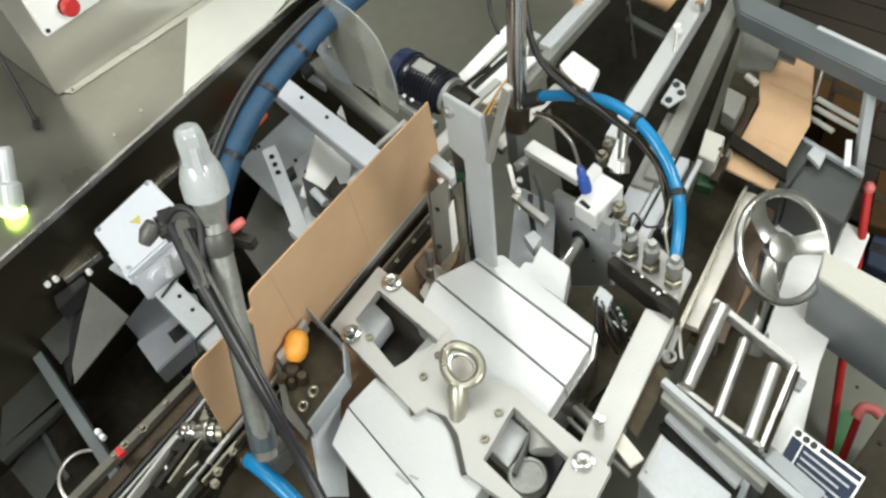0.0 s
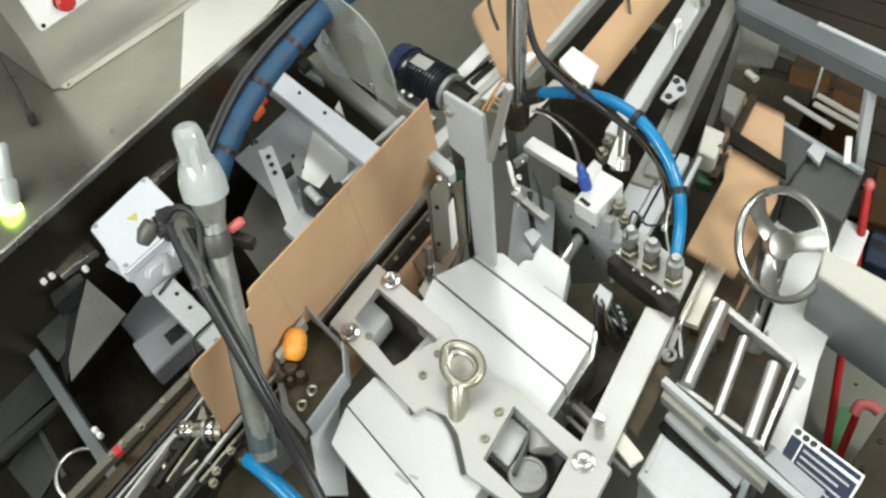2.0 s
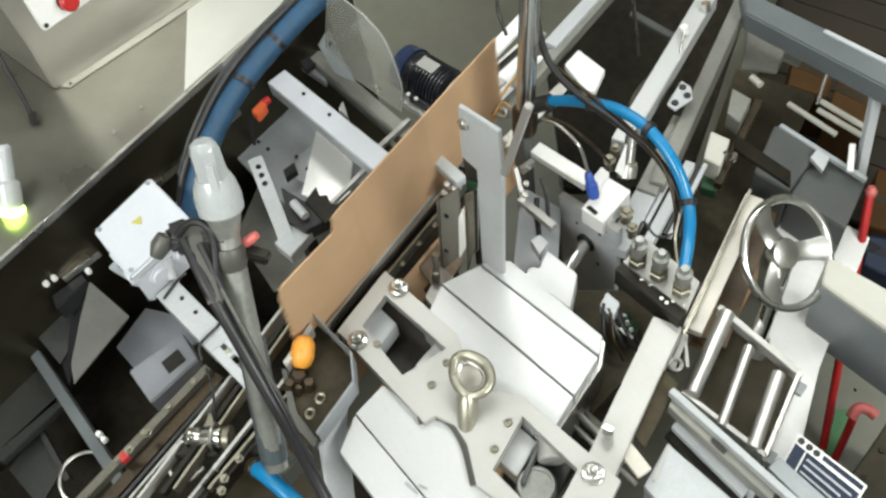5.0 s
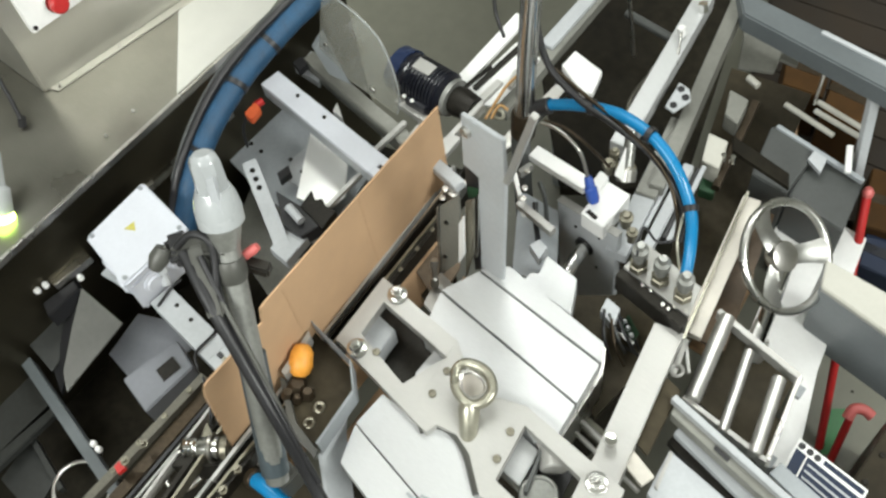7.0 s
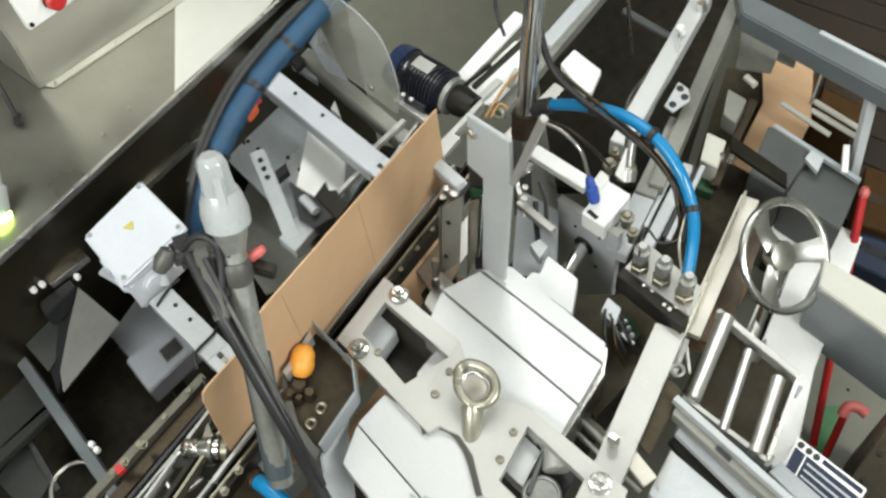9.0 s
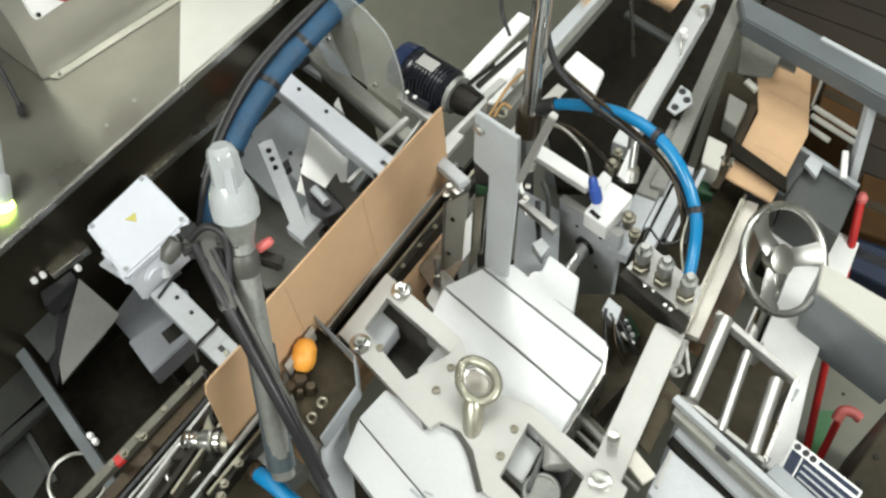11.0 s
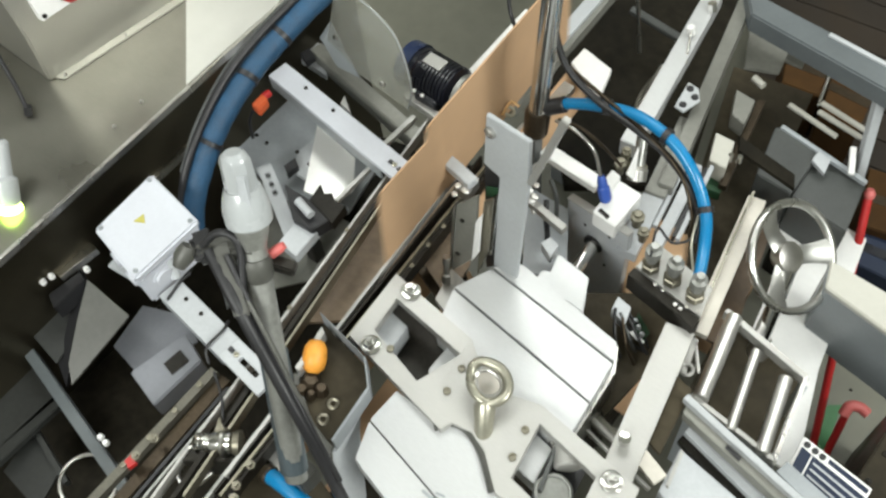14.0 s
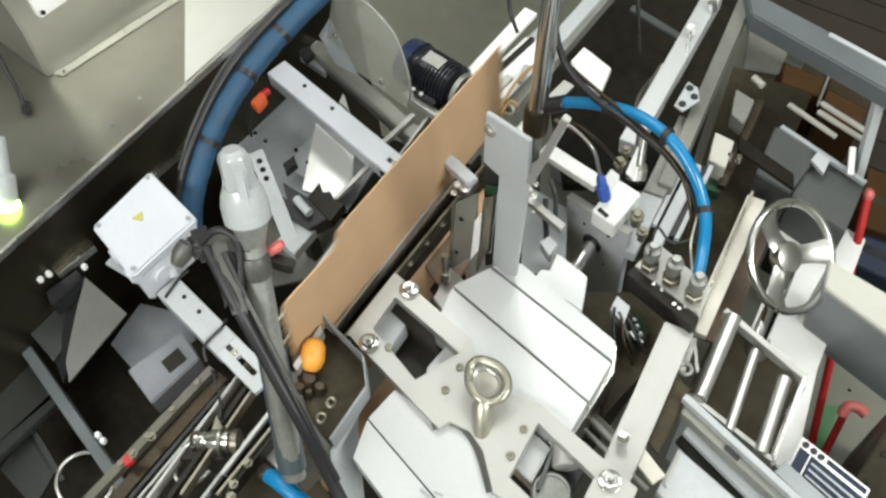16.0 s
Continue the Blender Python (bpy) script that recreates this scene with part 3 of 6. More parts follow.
    part("knob", turned((-0.825, 0.272, 1.306), (-0.824, 0.242, 1.284), [(0, 0.012), (0.5, 0.016), (1, 0.010)], 10), MIDGREY, pole)
    part("clamp_screw", rod((-0.837, 0.251, 1.284), (-0.819, 0.277, 1.306), 0.006, 10), CHROME, pole)
    part("collar", turned((-0.735, 0.321, 1.300), (-0.723, 0.307, 1.267), [(0, 0.021), (0.2, 0.024), (0.8, 0.024), (1, 0.021)], 16), MIDGREY, pole)
    part("red_cap", turned((-0.728, 0.343, 1.284), (-0.717, 0.363, 1.295), [(0, 0.008), (0.7, 0.008), (1, 0.006)], 12), PINK, pole, "small red cap")
    part("side_clamp", bar((-0.746, 0.329, 1.284), (-0.690, 0.354, 1.272), 0.02, 0.02, 0.003), DARK, pole)
    part("cable", hose([(-0.794, 0.286, 1.306), (-0.717, 0.255, 1.272), (-0.645, 0.229, 1.194), (-0.563, 0.200, 1.104), (-0.496, 0.174, 1.004), (-0.435, 0.149, 0.950)], 0.0105), BLACK, pole, "thick black cable")
    part("cable", hose([(-0.779, 0.298, 1.306), (-0.707, 0.269, 1.272), (-0.641, 0.244, 1.205), (-0.572, 0.216, 1.116), (-0.514, 0.185, 1.026)], 0.004), MIDGREY, pole)
    part("cable", hose([(-0.761, 0.293, 1.317), (-0.697, 0.265, 1.261), (-0.630, 0.235, 1.183), (-0.556, 0.206, 1.104), (-0.499, 0.185, 1.026)], 0.005), BLACK, pole)
    part("cable", hose([(-0.801, 0.282, 1.317), (-0.784, 0.304, 1.340), (-0.759, 0.314, 1.340), (-0.742, 0.305, 1.317), (-0.719, 0.271, 1.272)], 0.006), BLACK, pole)
    part("clamp_arm", bar((-0.778, 0.300, 1.323), (-0.695, 0.246, 1.267), 0.026, 0.02, 0.004), MIDGREY, pole)
    part("foot_block", bar((-0.625, 0.169, 0.950), (-0.570, 0.167, 0.950), 0.04, 0.06, 0.004), MIDGREY, c)
    return c, pole


CARRIAGE, POLE = carriage()


# ---- machine frame ----
def machine():
    m = thing("packing_machine", "grey painted and bare steel carton packing machine", "machine", (-0.5, 0.9, 0))
    # pans added so the gaps between parts fall dark
    part("base_pan", slab([(-1.36, -0.9, 0.42), (-0.88, -0.9, 0.42), (-0.96, 1.12, 0.42), (-1.38, 1.0, 0.42)], (0, 0, -0.03), 0.002), PAN, m, "dark base pan added for the shade under the machine")
    part("base_pan", slab([(-0.66, -0.9, 0.42), (-0.26, -0.9, 0.42), (-0.32, 1.12, 0.42), (-0.74, 1.12, 0.42)], (0, 0, -0.03), 0.002), PAN, m, "dark base pan added for the shade under the machine")
    part("rear_pan", slab([(-1.038, 1.473, 0.450), (-1.112, 1.908, 0.450), (-0.772, 2.149, 0.450), (-0.516, 1.367, 0.450), (-0.761, 1.183, 0.450)], (0, 0, -0.03), 0.002), PAN, m, "dark rear pan added for the shade behind the column")
    for x, y in ((-1.3, -0.7), (-0.34, -0.7), (-0.4, 1.05), (-1.3, 0.9), (-0.95, 1.5)):
        part("leg", bar((x, y, 0.0), (x, y, 0.40), 0.06, 0.06), GREY, m)
    part("side_beam", bar((-0.257, 0.843, 0.810), (-0.165, 0.415, 0.810), 0.058, 0.05, 0.002), PLATE, m)
    part("side_beam", bar((-0.581, 1.149, 0.810), (-0.670, 1.643, 0.810), 0.042, 0.05, 0.002), DECK, m)
    part("side_beam", bar((-0.469, 1.128, 0.770), (-0.616, 1.716, 0.770), 0.032, 0.07, 0.002), OLIVE, m)
    part("side_beam", bar((-0.479, 1.102, 0.760), (-0.528, 1.319, 0.760), 0.046, 0.05, 0.002), OLIVE, m)
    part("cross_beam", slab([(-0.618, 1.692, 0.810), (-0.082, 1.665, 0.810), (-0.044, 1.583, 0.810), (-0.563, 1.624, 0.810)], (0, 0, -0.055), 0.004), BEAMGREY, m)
    # highlight on the beam's upper edge, drawn as a pale strip
    part("beam_edge", bar((-0.391, 1.670, 0.814), (-0.077, 1.651, 0.814), 0.012, 0.006, 0.001), PALE, m)
    part("beam_bracket", slab([(-0.469, 1.676, 0.710), (-0.424, 1.682, 0.710), (-0.414, 1.641, 0.710), (-0.458, 1.640, 0.710)], (0, 0, -0.01), 0.001), OLIVE, m)
    part("corner_post", bar((-0.218, 1.611, 0.780), (-0.172, 1.566, 0.520), 0.022, 0.022), PALE, m)
    part("cross_beam", bar((-0.173, 0.726, 0.818), (0.286, 0.651, 0.818), 0.013, 0.02, 0.001), PALE, m)
    part("beam_flank", slab([(-0.165, 0.721, 0.800), (0.069, 0.682, 0.800), (0.071, 0.663, 0.800), (-0.161, 0.702, 0.800)], (0, 0, -0.03), 0.001), OLIVE, m)
    part("beam_notch", slab([(-0.067, 0.698, 0.804), (-0.034, 0.693, 0.804), (-0.034, 0.684, 0.804), (-0.066, 0.690, 0.804)], (0, 0, -0.003), 0.0005), BLACK, m)
    part("end_panel", slab([(0.028, 0.776, 0.640), (0.035, 0.807, 0.640), (0.147, 0.788, 0.640), (0.144, 0.751, 0.640)], (0, 0, -0.01), 0.001), GREY, m)
    part("angle_plate", slab([(-0.216, 0.764, 0.790), (-0.173, 0.755, 0.790), (-0.152, 0.613, 0.790), (-0.191, 0.624, 0.790)], (0, 0, -0.01), 0.001), OILYSHADE, m)
    part("angle_plate", bar((-0.185, 0.594, 0.790), (-0.125, 0.575, 0.790), 0.03, 0.01), BUFF, m)
    s = Vector((-0.212, 0.583, 0.812))
    part("stud", turned(s, s + Vector((0, 0, 0.03)), [(0, 0.008), (0.3, 0.008), (0.32, 0.011), (0.98, 0.011), (1.0, 0.007)], 12), CHROME, m)
    # slotted cross bars with a slot in their free end
    for near, far, mid, paint in (((-1.358, 0.843, 0.810), (-0.876, 0.792, 0.810), 0.80, PLASTIC), ((-1.125, 0.289, 0.810), (-0.808, 0.261, 0.810), 0.62, PALE)):
        a, b = Vector(near), Vector(far)
        d, sd, u = basis(b - a)
        w = 0.0265
        k = a.lerp(b, mid)
        arm = part("slotted_arm", bar(a, k, w * 2, 0.012, 0.001), paint, m, "pale grey slotted arm")
        part("arm_web", slab([a + sd * w - u * 0.012, k + sd * w - u * 0.012, k + sd * w - u * 0.045, a + sd * w - u * 0.045], -sd * 0.004, 0.0005), GREY, arm)
        i0, i1 = k.lerp(b, 0.3), k.lerp(b, 0.75)
        part("arm_end", plate_with_windows([k + sd * w, b + sd * w, b - sd * w, k - sd * w], [i0 + sd * 0.006, i1 + sd * 0.006, i1 - sd * 0.006, i0 - sd * 0.006], -u * 0.012, 0.001), paint, arm)
        part("short_slot", bar(k.lerp(b, 0.02) + u * 0.001, k.lerp(b, 0.14) + u * 0.001, 0.011, 0.0015, 0.0006), BLACK, arm)
        for q in (0.25, 0.5):
            cap_screw(a.lerp(k, q) - sd * 0.008, 0.0045, arm, mat=DARK)
        cap_screw(k.lerp(b, 0.21), 0.006, arm, mat=BRASSY)
    # blank guide rails
    for p, q, w, h, mat in (((-0.791, 0.489, 0.810), (-0.831, 0.855, 0.810), 0.007, 0.02, PLATE), ((-0.782, 0.490, 0.800), (-0.817, 0.889, 0.800), 0.006, 0.04, DARK), ((-0.765, 0.489, 0.800), (-0.796, 0.884, 0.800), 0.006, 0.02, GRIMY),
                            ((-0.757, 0.494, 0.790), (-0.786, 0.885, 0.790), 0.010, 0.04, DARK), ((-0.861, 0.398, 0.790), (-0.927, 0.748, 0.790), 0.006, 0.03, GRIMY), ((-0.873, 0.389, 0.790), (-0.939, 0.749, 0.790), 0.010, 0.02, DARK), ((-0.893, 0.326, 0.780), (-0.987, 0.923, 0.780), 0.006, 0.03, PLATE)):
        a, b = Vector(p), Vector(q)
        part("rail", bar(a + (a - b) * 1.1, b + (b - a) * 0.12, w, h, 0.0008), mat, m)
    for p, q, w, mat in (((-0.931, -0.046, 0.770), (-0.938, 0.226, 0.770), 0.018, RAIL), ((-0.900, -0.044, 0.750), (-0.918, 0.230, 0.750), 0.026, BRONZE), ((-0.854, -0.042, 0.770), (-0.876, 0.214, 0.770), 0.006, DULL), ((-0.873, -0.040, 0.760), (-0.893, 0.218, 0.760), 0.008, BLACK), ((-0.751, 0.029, 0.790), (-0.774, 0.240, 0.790), 0.007, DULL), ((-0.747, 0.039, 0.770), (-0.764, 0.236, 0.770), 0.02, DARK)):
        a, b = Vector(p), Vector(q)
        part("rail", bar(a + (a - b) * 0.6, b, w, 0.02, 0.0008), mat, m)
    part("slot_floor", slab([(-0.916, 0.414, 0.700), (-0.823, 0.498, 0.700), (-0.858, 0.896, 0.700), (-0.992, 0.846, 0.700)], (0, 0, -0.01), 0), TAN, m)
    part("slot_web", slab([(-0.733, 0.045, 0.700), (-0.775, 0.158, 0.700), (-0.773, 0.210, 0.700), (-0.655, 0.207, 0.700), (-0.553, 0.181, 0.700)], (0, 0, -0.008), 0.001), OILYSHADE, m)
    part("slot_bracket", slab([(-0.756, 0.167, 0.735), (-0.755, 0.203, 0.735), (-0.700, 0.200, 0.735), (-0.697, 0.163, 0.735)], (0, 0, -0.03), 0.001), PLATE, m)
    # clamp on the rail
    part("rail_clamp", bar((-0.833, 0.842, 0.889), (-0.752, 0.829, 0.889), 0.026, 0.022, 0.002), PALE, m)
    part("clamp_foot", bar((-0.766, 0.806, 0.868), (-0.772, 0.850, 0.868), 0.034, 0.03, 0.002), STEEL, m)
    part("rail_clamp", bar((-0.844, 0.869, 0.870), (-0.848, 0.931, 0.870), 0.02, 0.015, 0.001), PLATE, m)
    part("rail_clamp", bar((-0.866, 0.876, 0.860), (-0.867, 1.042, 0.860), 0.012, 0.03, 0.001), PLATE, m)
    for p in ((-0.776, 0.808, 0.875), (-0.756, 0.809, 0.870), (-0.775, 0.795, 0.860)):
        cap_screw(p, 0.007, m)
    # uprights between rail and post
    part("upright", slab([(-0.682, 0.700, 1.022), (-0.626, 0.700, 1.104), (-0.645, 0.700, 0.870), (-0.718, 0.700, 0.732)], (0, 0.006, 0), 0.001), OLIVE, m, "dull olive grey upright plate")
    part("upright_edge", slab([(-0.688, 0.697, 1.018), (-0.682, 0.697, 1.030), (-0.717, 0.697, 0.732), (-0.724, 0.697, 0.720)], (0, 0.010, 0), 0.0008), STEEL, m)
    part("upright", slab([(-0.634, 0.704, 1.012), (-0.620, 0.704, 1.049), (-0.634, 0.704, 0.900), (-0.653, 0.704, 0.850)], (0, -0.008, 0), 0.001), WHITE, m)
    part("upright", slab([(-0.623, 0.710, 1.076), (-0.601, 0.710, 1.104), (-0.621, 0.710, 0.900), (-0.653, 0.710, 0.778)], (0, 0.006, 0), 0.001), GRIMY, m)
    for q in ((-0.668, 0.699, 0.985), (-0.690, 0.699, 0.84)):
        cap_screw(q, 0.005, m, (0, -1, 0), DARK)
    part("valve_stem", turned((-0.691, 0.656, 0.780), (-0.702, 0.679, 0.840), [(0, 0.009), (0.3, 0.009), (0.35, 0.006), (0.7, 0.006), (0.75, 0.009), (1, 0.008)], 12), STEEL, m)
    part("valve_plate", slab([(-0.688, 0.615, 0.770), (-0.707, 0.692, 0.770), (-0.654, 0.683, 0.770), (-0.650, 0.604, 0.770)], (0, 0, -0.012), 0.001), PLATE, m)
    part("under_plate", slab([(-0.790, 0.670, 0.700), (-0.804, 0.804, 0.700), (-0.685, 0.716, 0.700), (-0.698, 0.637, 0.700)], (0, 0, -0.01), 0.001), BRONZE, m)
    part("back_sheet", slab([(-0.724, 0.979, 0.720), (-0.616, 0.982, 0.720), (-0.511, 0.826, 0.720), (-0.606, 0.800, 0.720)], (0, 0, -0.006), 0.001), GREY, m)
    part("back_sheet", slab([(-0.772, 0.677, 0.735), (-0.784, 0.806, 0.735), (-0.742, 0.805, 0.735), (-0.695, 0.735, 0.735), (-0.679, 0.645, 0.735)], (0, 0, -0.006), 0.001), TAN, m)
    # actuator group
    part("actuator_plate", slab([(-0.615, 0.973, 0.776), (-0.449, 0.951, 0.812), (-0.448, 0.951, 0.441), (-0.606, 0.972, 0.416)], (0.002, 0.016, 0), 0.0015), PALE, m, "pale grey actuator mounting plate")
    part("plate_edge", bar(plus((-0.615, 0.973, 0.776), (0, 0.008, 0.002)), plus((-0.449, 0.951, 0.812), (0, 0.008, 0.002)), 0.018, 0.004, 0.0005), PLATE, m)
    h = Vector((-0.533, 0.962, 0.685))
    part("bushing", turned(h + Vector((0, -0.004, 0)), h + Vector((0, 0.004, 0)), [(0, 0.024), (1, 0.024)], 24), BLACK, m)
    part("plunger", rod(h, h + Vector((0.012, -0.125, 0)), 0.0155, 18, edge=0.002), CHROME, m)
    for px in ((-0.561, 0.966, 0.732), (-0.495, 0.957, 0.758), (-0.498, 0.958, 0.634)):
        cap_screw(px, 0.0035, m, (-0.13, -0.99, 0), DARK)
    part("plunger_block", slab([(-0.545, 0.763, 0.800), (-0.545, 0.790, 0.800), (-0.530, 0.795, 0.800), (-0.542, 0.839, 0.800), (-0.462, 0.831, 0.800), (-0.425, 0.758, 0.800)], (0, 0, -0.06), 0.002), DECK, m)
    part("guide_block", slab([(-0.590, 0.843, 0.790), (-0.583, 0.866, 0.790), (-0.557, 0.860, 0.790), (-0.555, 0.828, 0.790)], (0, 0, -0.03), 0.001), PALE, m)
    part("cross_strip", bar((-0.707, 1.013, 0.840), (-0.562, 1.007, 0.840), 0.032, 0.02, 0.001), WHITE, m)
    part("cross_strip", bar((-0.671, 0.911, 0.800), (-0.569, 0.896, 0.800), 0.016, 0.02, 0.001), PLATE, m)
    part("cross_strip", bar((-0.702, 0.956, 0.830), (-0.694, 0.989, 0.830), 0.012, 0.02, 0.001), PLATE, m)
    part("valve_block", slab([(-0.533, 0.942, 0.840), (-0.537, 1.038, 0.840), (-0.477, 1.036, 0.840), (-0.476, 0.939, 0.840)], (0, 0, -0.05), 0.002), WHITE, m)
    part("valve_block", slab([(-0.555, 0.995, 0.850), (-0.558, 1.046, 0.850), (-0.534, 1.042, 0.850), (-0.531, 0.992, 0.850)], (0, 0, -0.03), 0.002), WHITE, m)
    part("plug", turned((-0.522, 0.972, 0.850), (-0.550, 0.987, 0.900), [(0, 0.010), (0.15, 0.013), (0.55, 0.013), (0.6, 0.010), (0.8, 0.010), (1, 0.007)], 14), PLUGBLUE, m, "violet blue push-in plug")
    part("oval_hole", bar((-0.525, 0.953, 0.841), (-0.499, 0.948, 0.841), 0.010, 0.002, 0.0005), DARK, m)
    for k, pts in enumerate(([(-0.550, 0.987, 0.900), (-0.574, 0.991, 0.960), (-0.624, 0.997, 0.980), (-0.673, 1.000, 0.970)], [(-0.541, 1.050, 0.870), (-0.574, 1.029, 0.930), (-0.622, 1.015, 0.970), (-0.671, 1.007, 0.970)])):
        part("air_line", hose(pts, 0.0035), STEEL if k == 0 else BRONZE, m)
    for p, r in (((-0.549, 1.062, 0.860), 0.010), ((-0.552, 1.086, 0.870), 0.008), ((-0.521, 1.083, 0.840), 0.016), ((-0.456, 0.991, 0.830), 0.011), ((-0.429, 0.973, 0.820), 0.009)):
        q = Vector(p)
        part("nipple", turned(q - Vector((0, 0, 0.03)), q + Vector((0, 0, 0.012)), [(0, r), (0.5, r), (0.52, r * 1.4), (0.8, r * 1.4), (0.85, r * 0.8), (1, r * 0.7)], 8), GRIMY, m)
    part("cylinder", rod((-0.514, 1.075, 0.830), (-0.548, 1.140, 0.890), 0.0125, 18, edge=0.002), DULL, m)
    part("cylinder_collar", turned((-0.511, 1.070, 0.822), (-0.521, 1.088, 0.842), [(0, 0.02), (0.8, 0.021), (1, 0.015)], 18), STEEL, m)
    part("bracket_fin", slab([(-0.524, 1.045, 0.860), (-0.530, 1.089, 0.900), (-0.511, 1.055, 0.840)], (0.003, 0, 0), 0), WHITE, m)
    # manifold with three fittings
    man = part("manifold", slab([(-0.396, 0.864, 0.838), (-0.394, 0.885, 0.838), (-0.233, 0.865, 0.838), (-0.233, 0.841, 0.838)], (0, 0, -0.055), 0.0015), DARK, m, "dark pneumatic manifold")
    part("manifold_top", slab([(-0.394, 0.889, 0.835), (-0.386, 0.961, 0.835), (-0.251, 0.939, 0.835), (-0.236, 0.871, 0.835)], (0, 0, -0.02), 0.0015), PLATE, m)
    for p in ((-0.369, 0.902, 0.840), (-0.320, 0.902, 0.840), (-0.267, 0.898, 0.840)):
        q = Vector(p)
        fit = part("fitting", turned(q, q + Vector((0, 0, 0.03)), [(0, 0.019), (0.55, 0.019), (0.62, 0.016), (1, 0.016)], 6), GRIMY, man)
        part("fitting_stem", turned(q + Vector((0, 0, 0.03)), q + Vector((0, 0, 0.085)), [(0, 0.012), (0.25, 0.012), (0.3, 0.016), (0.7, 0.016), (0.76, 0.009), (1, 0.008)], 14), DULL, fit)
    for p in ((-0.341, 0.875, 0.840), (-0.321, 0.874, 0.840), (-0.287, 0.862, 0.840), (-0.274, 0.860, 0.840), (-0.267, 0.870, 0.840), (-0.245, 0.876, 0.840)):
        cap_screw(p, 0.004, man)
    part("thin_wire", hose([(-0.366, 0.884, 0.910), (-0.385, 0.933, 0.930), (-0.347, 0.922, 0.930), (-0.324, 0.948, 0.930), (-0.325, 0.978, 0.940)], 0.0025), BLACK, man)
    part("thin_wire", hose([(-0.287, 0.906, 0.910), (-0.314, 0.933, 0.950), (-0.332, 0.981, 0.970)], 0.0025), BRASSY, man)
    part("solenoid", slab([(-0.390, 0.809, 0.780), (-0.396, 0.841, 0.780), (-0.362, 0.836, 0.780), (-0.351, 0.797, 0.780)], (0, 0, -0.03), 0.001), PALE, man)
    part("circuit_board", slab([(-0.351, 0.826, 0.740), (-0.351, 0.854, 0.740), (-0.310, 0.830, 0.740), (-0.310, 0.806, 0.740)], (0, 0, -0.004), 0), DARKGREEN, man)
    part("dark_web", slab([(-0.498, 0.825, 0.700), (-0.326, 0.957, 0.700), (-0.269, 0.837, 0.700), (-0.285, 0.642, 0.700)], (0, 0, -0.01), 0), OILYSHADE, m)
    for p, q, r in (((-0.311, 0.619, 0.720), (-0.138, 0.592, 0.720), 0.007), ((-0.307, 0.597, 0.710), (-0.137, 0.573, 0.710), 0.005)):
        part("cross_rod", rod(p, q, r, 12), PLATE, m)
    part("cross_rod_plate", slab([(-0.312, 0.643, 0.700), (-0.225, 0.631, 0.700), (-0.225, 0.602, 0.700), (-0.309, 0.615, 0.700)], (0, 0, -0.006), 0.001), RAIL, m)
    for pts in ([(-0.372, 0.807, 0.775), (-0.336, 0.809, 0.740), (-0.312, 0.820, 0.700)], [(-0.366, 0.827, 0.775), (-0.322, 0.826, 0.730), (-0.294, 0.816, 0.690)], [(-0.362, 0.802, 0.770), (-0.340, 0.790, 0.740), (-0.291, 0.811, 0.690)]):
        part("thin_wire", hose(pts, 0.0025), BLACK, m)
    part("strip", bar((-0.356, 0.810, 0.745), (-0.306, 0.802, 0.745), 0.008, 0.004, 0.0005), WHITE, m)
    part("wide_rail", bar((-0.450, 0.951, 0.752), (-0.499, 1.193, 0.752), 0.046, 0.03, 0.001), PALE, m)
    part("wide_rail", bar((-0.401, 0.966, 0.745), (-0.452, 1.234, 0.745), 0.022, 0.03, 0.001), PALE, m)
    for a, b in (((-0.406, 1.039, 0.740), (-0.443, 1.230, 0.740)), ((-0.386, 1.053, 0.730), (-0.428, 1.260, 0.730)), ((-0.440, 1.048, 0.740), (-0.475, 1.225, 0.740))):
        part("inner_rail", bar(a, b, 0.010, 0.012, 0.001), PALE, m)
    for a, b in (((-0.397, 1.053, 0.730), (-0.435, 1.248, 0.730)), ((-0.426, 1.049, 0.730), (-0.464, 1.239, 0.730))):
        part("inner_rail", bar(a, b, 0.008, 0.02, 0.001), BLACK, m)
    part("inner_rod", rod((-0.667, 1.417, 0.720), (-0.644, 1.287, 0.720), 0.006, 10), RAIL, m)
    part("inner_hose", hose([(-0.675, 1.488, 0.700), (-0.665, 1.366, 0.740), (-0.650, 1.293, 0.740), (-0.612, 1.258, 0.700)], 0.005), RAIL, m)
    for pts in ([(-0.833, 1.028, 0.840), (-0.830, 1.055, 0.860), (-0.813, 1.062, 0.850)], [(-0.843, 1.021, 0.840), (-0.862, 1.116, 0.840), (-0.866, 1.185, 0.830)]):
        part("brass_lead", hose(pts, 0.0035), COPPER, m)
    part("bracket_small", bar((-0.701, 0.939, 0.850), (-0.643, 0.898, 0.780), 0.01, 0.02, 0.001), PLATE, m)
    for p in ((-0.679, 0.955, 0.850), (-0.666, 0.929, 0.830), (-0.655, 0.910, 0.820)):
        cap_screw(p, 0.007, m)
    # glare painted as a white sheet; bars added for gap and shadow streaks
    part("rear_deck", slab([(-0.942, 1.078, 0.822), (-0.936, 1.250, 0.822), (-0.905, 1.262, 0.822), (-0.862, 1.200, 0.822), (-0.868, 1.066, 0.822), (-0.905, 1.052, 0.822)], (0, 0, -0.006), 0.001), WHITE, m)
    part("rear_guide", bar((-0.925, 1.082, 0.832), (-0.916, 1.253, 0.832), 0.012, 0.014, 0.001), DARK, m)
    part("rear_guide", bar((-0.892, 1.057, 0.832), (-0.889, 1.131, 0.832), 0.018, 0.014, 0.001), PLATE, m)
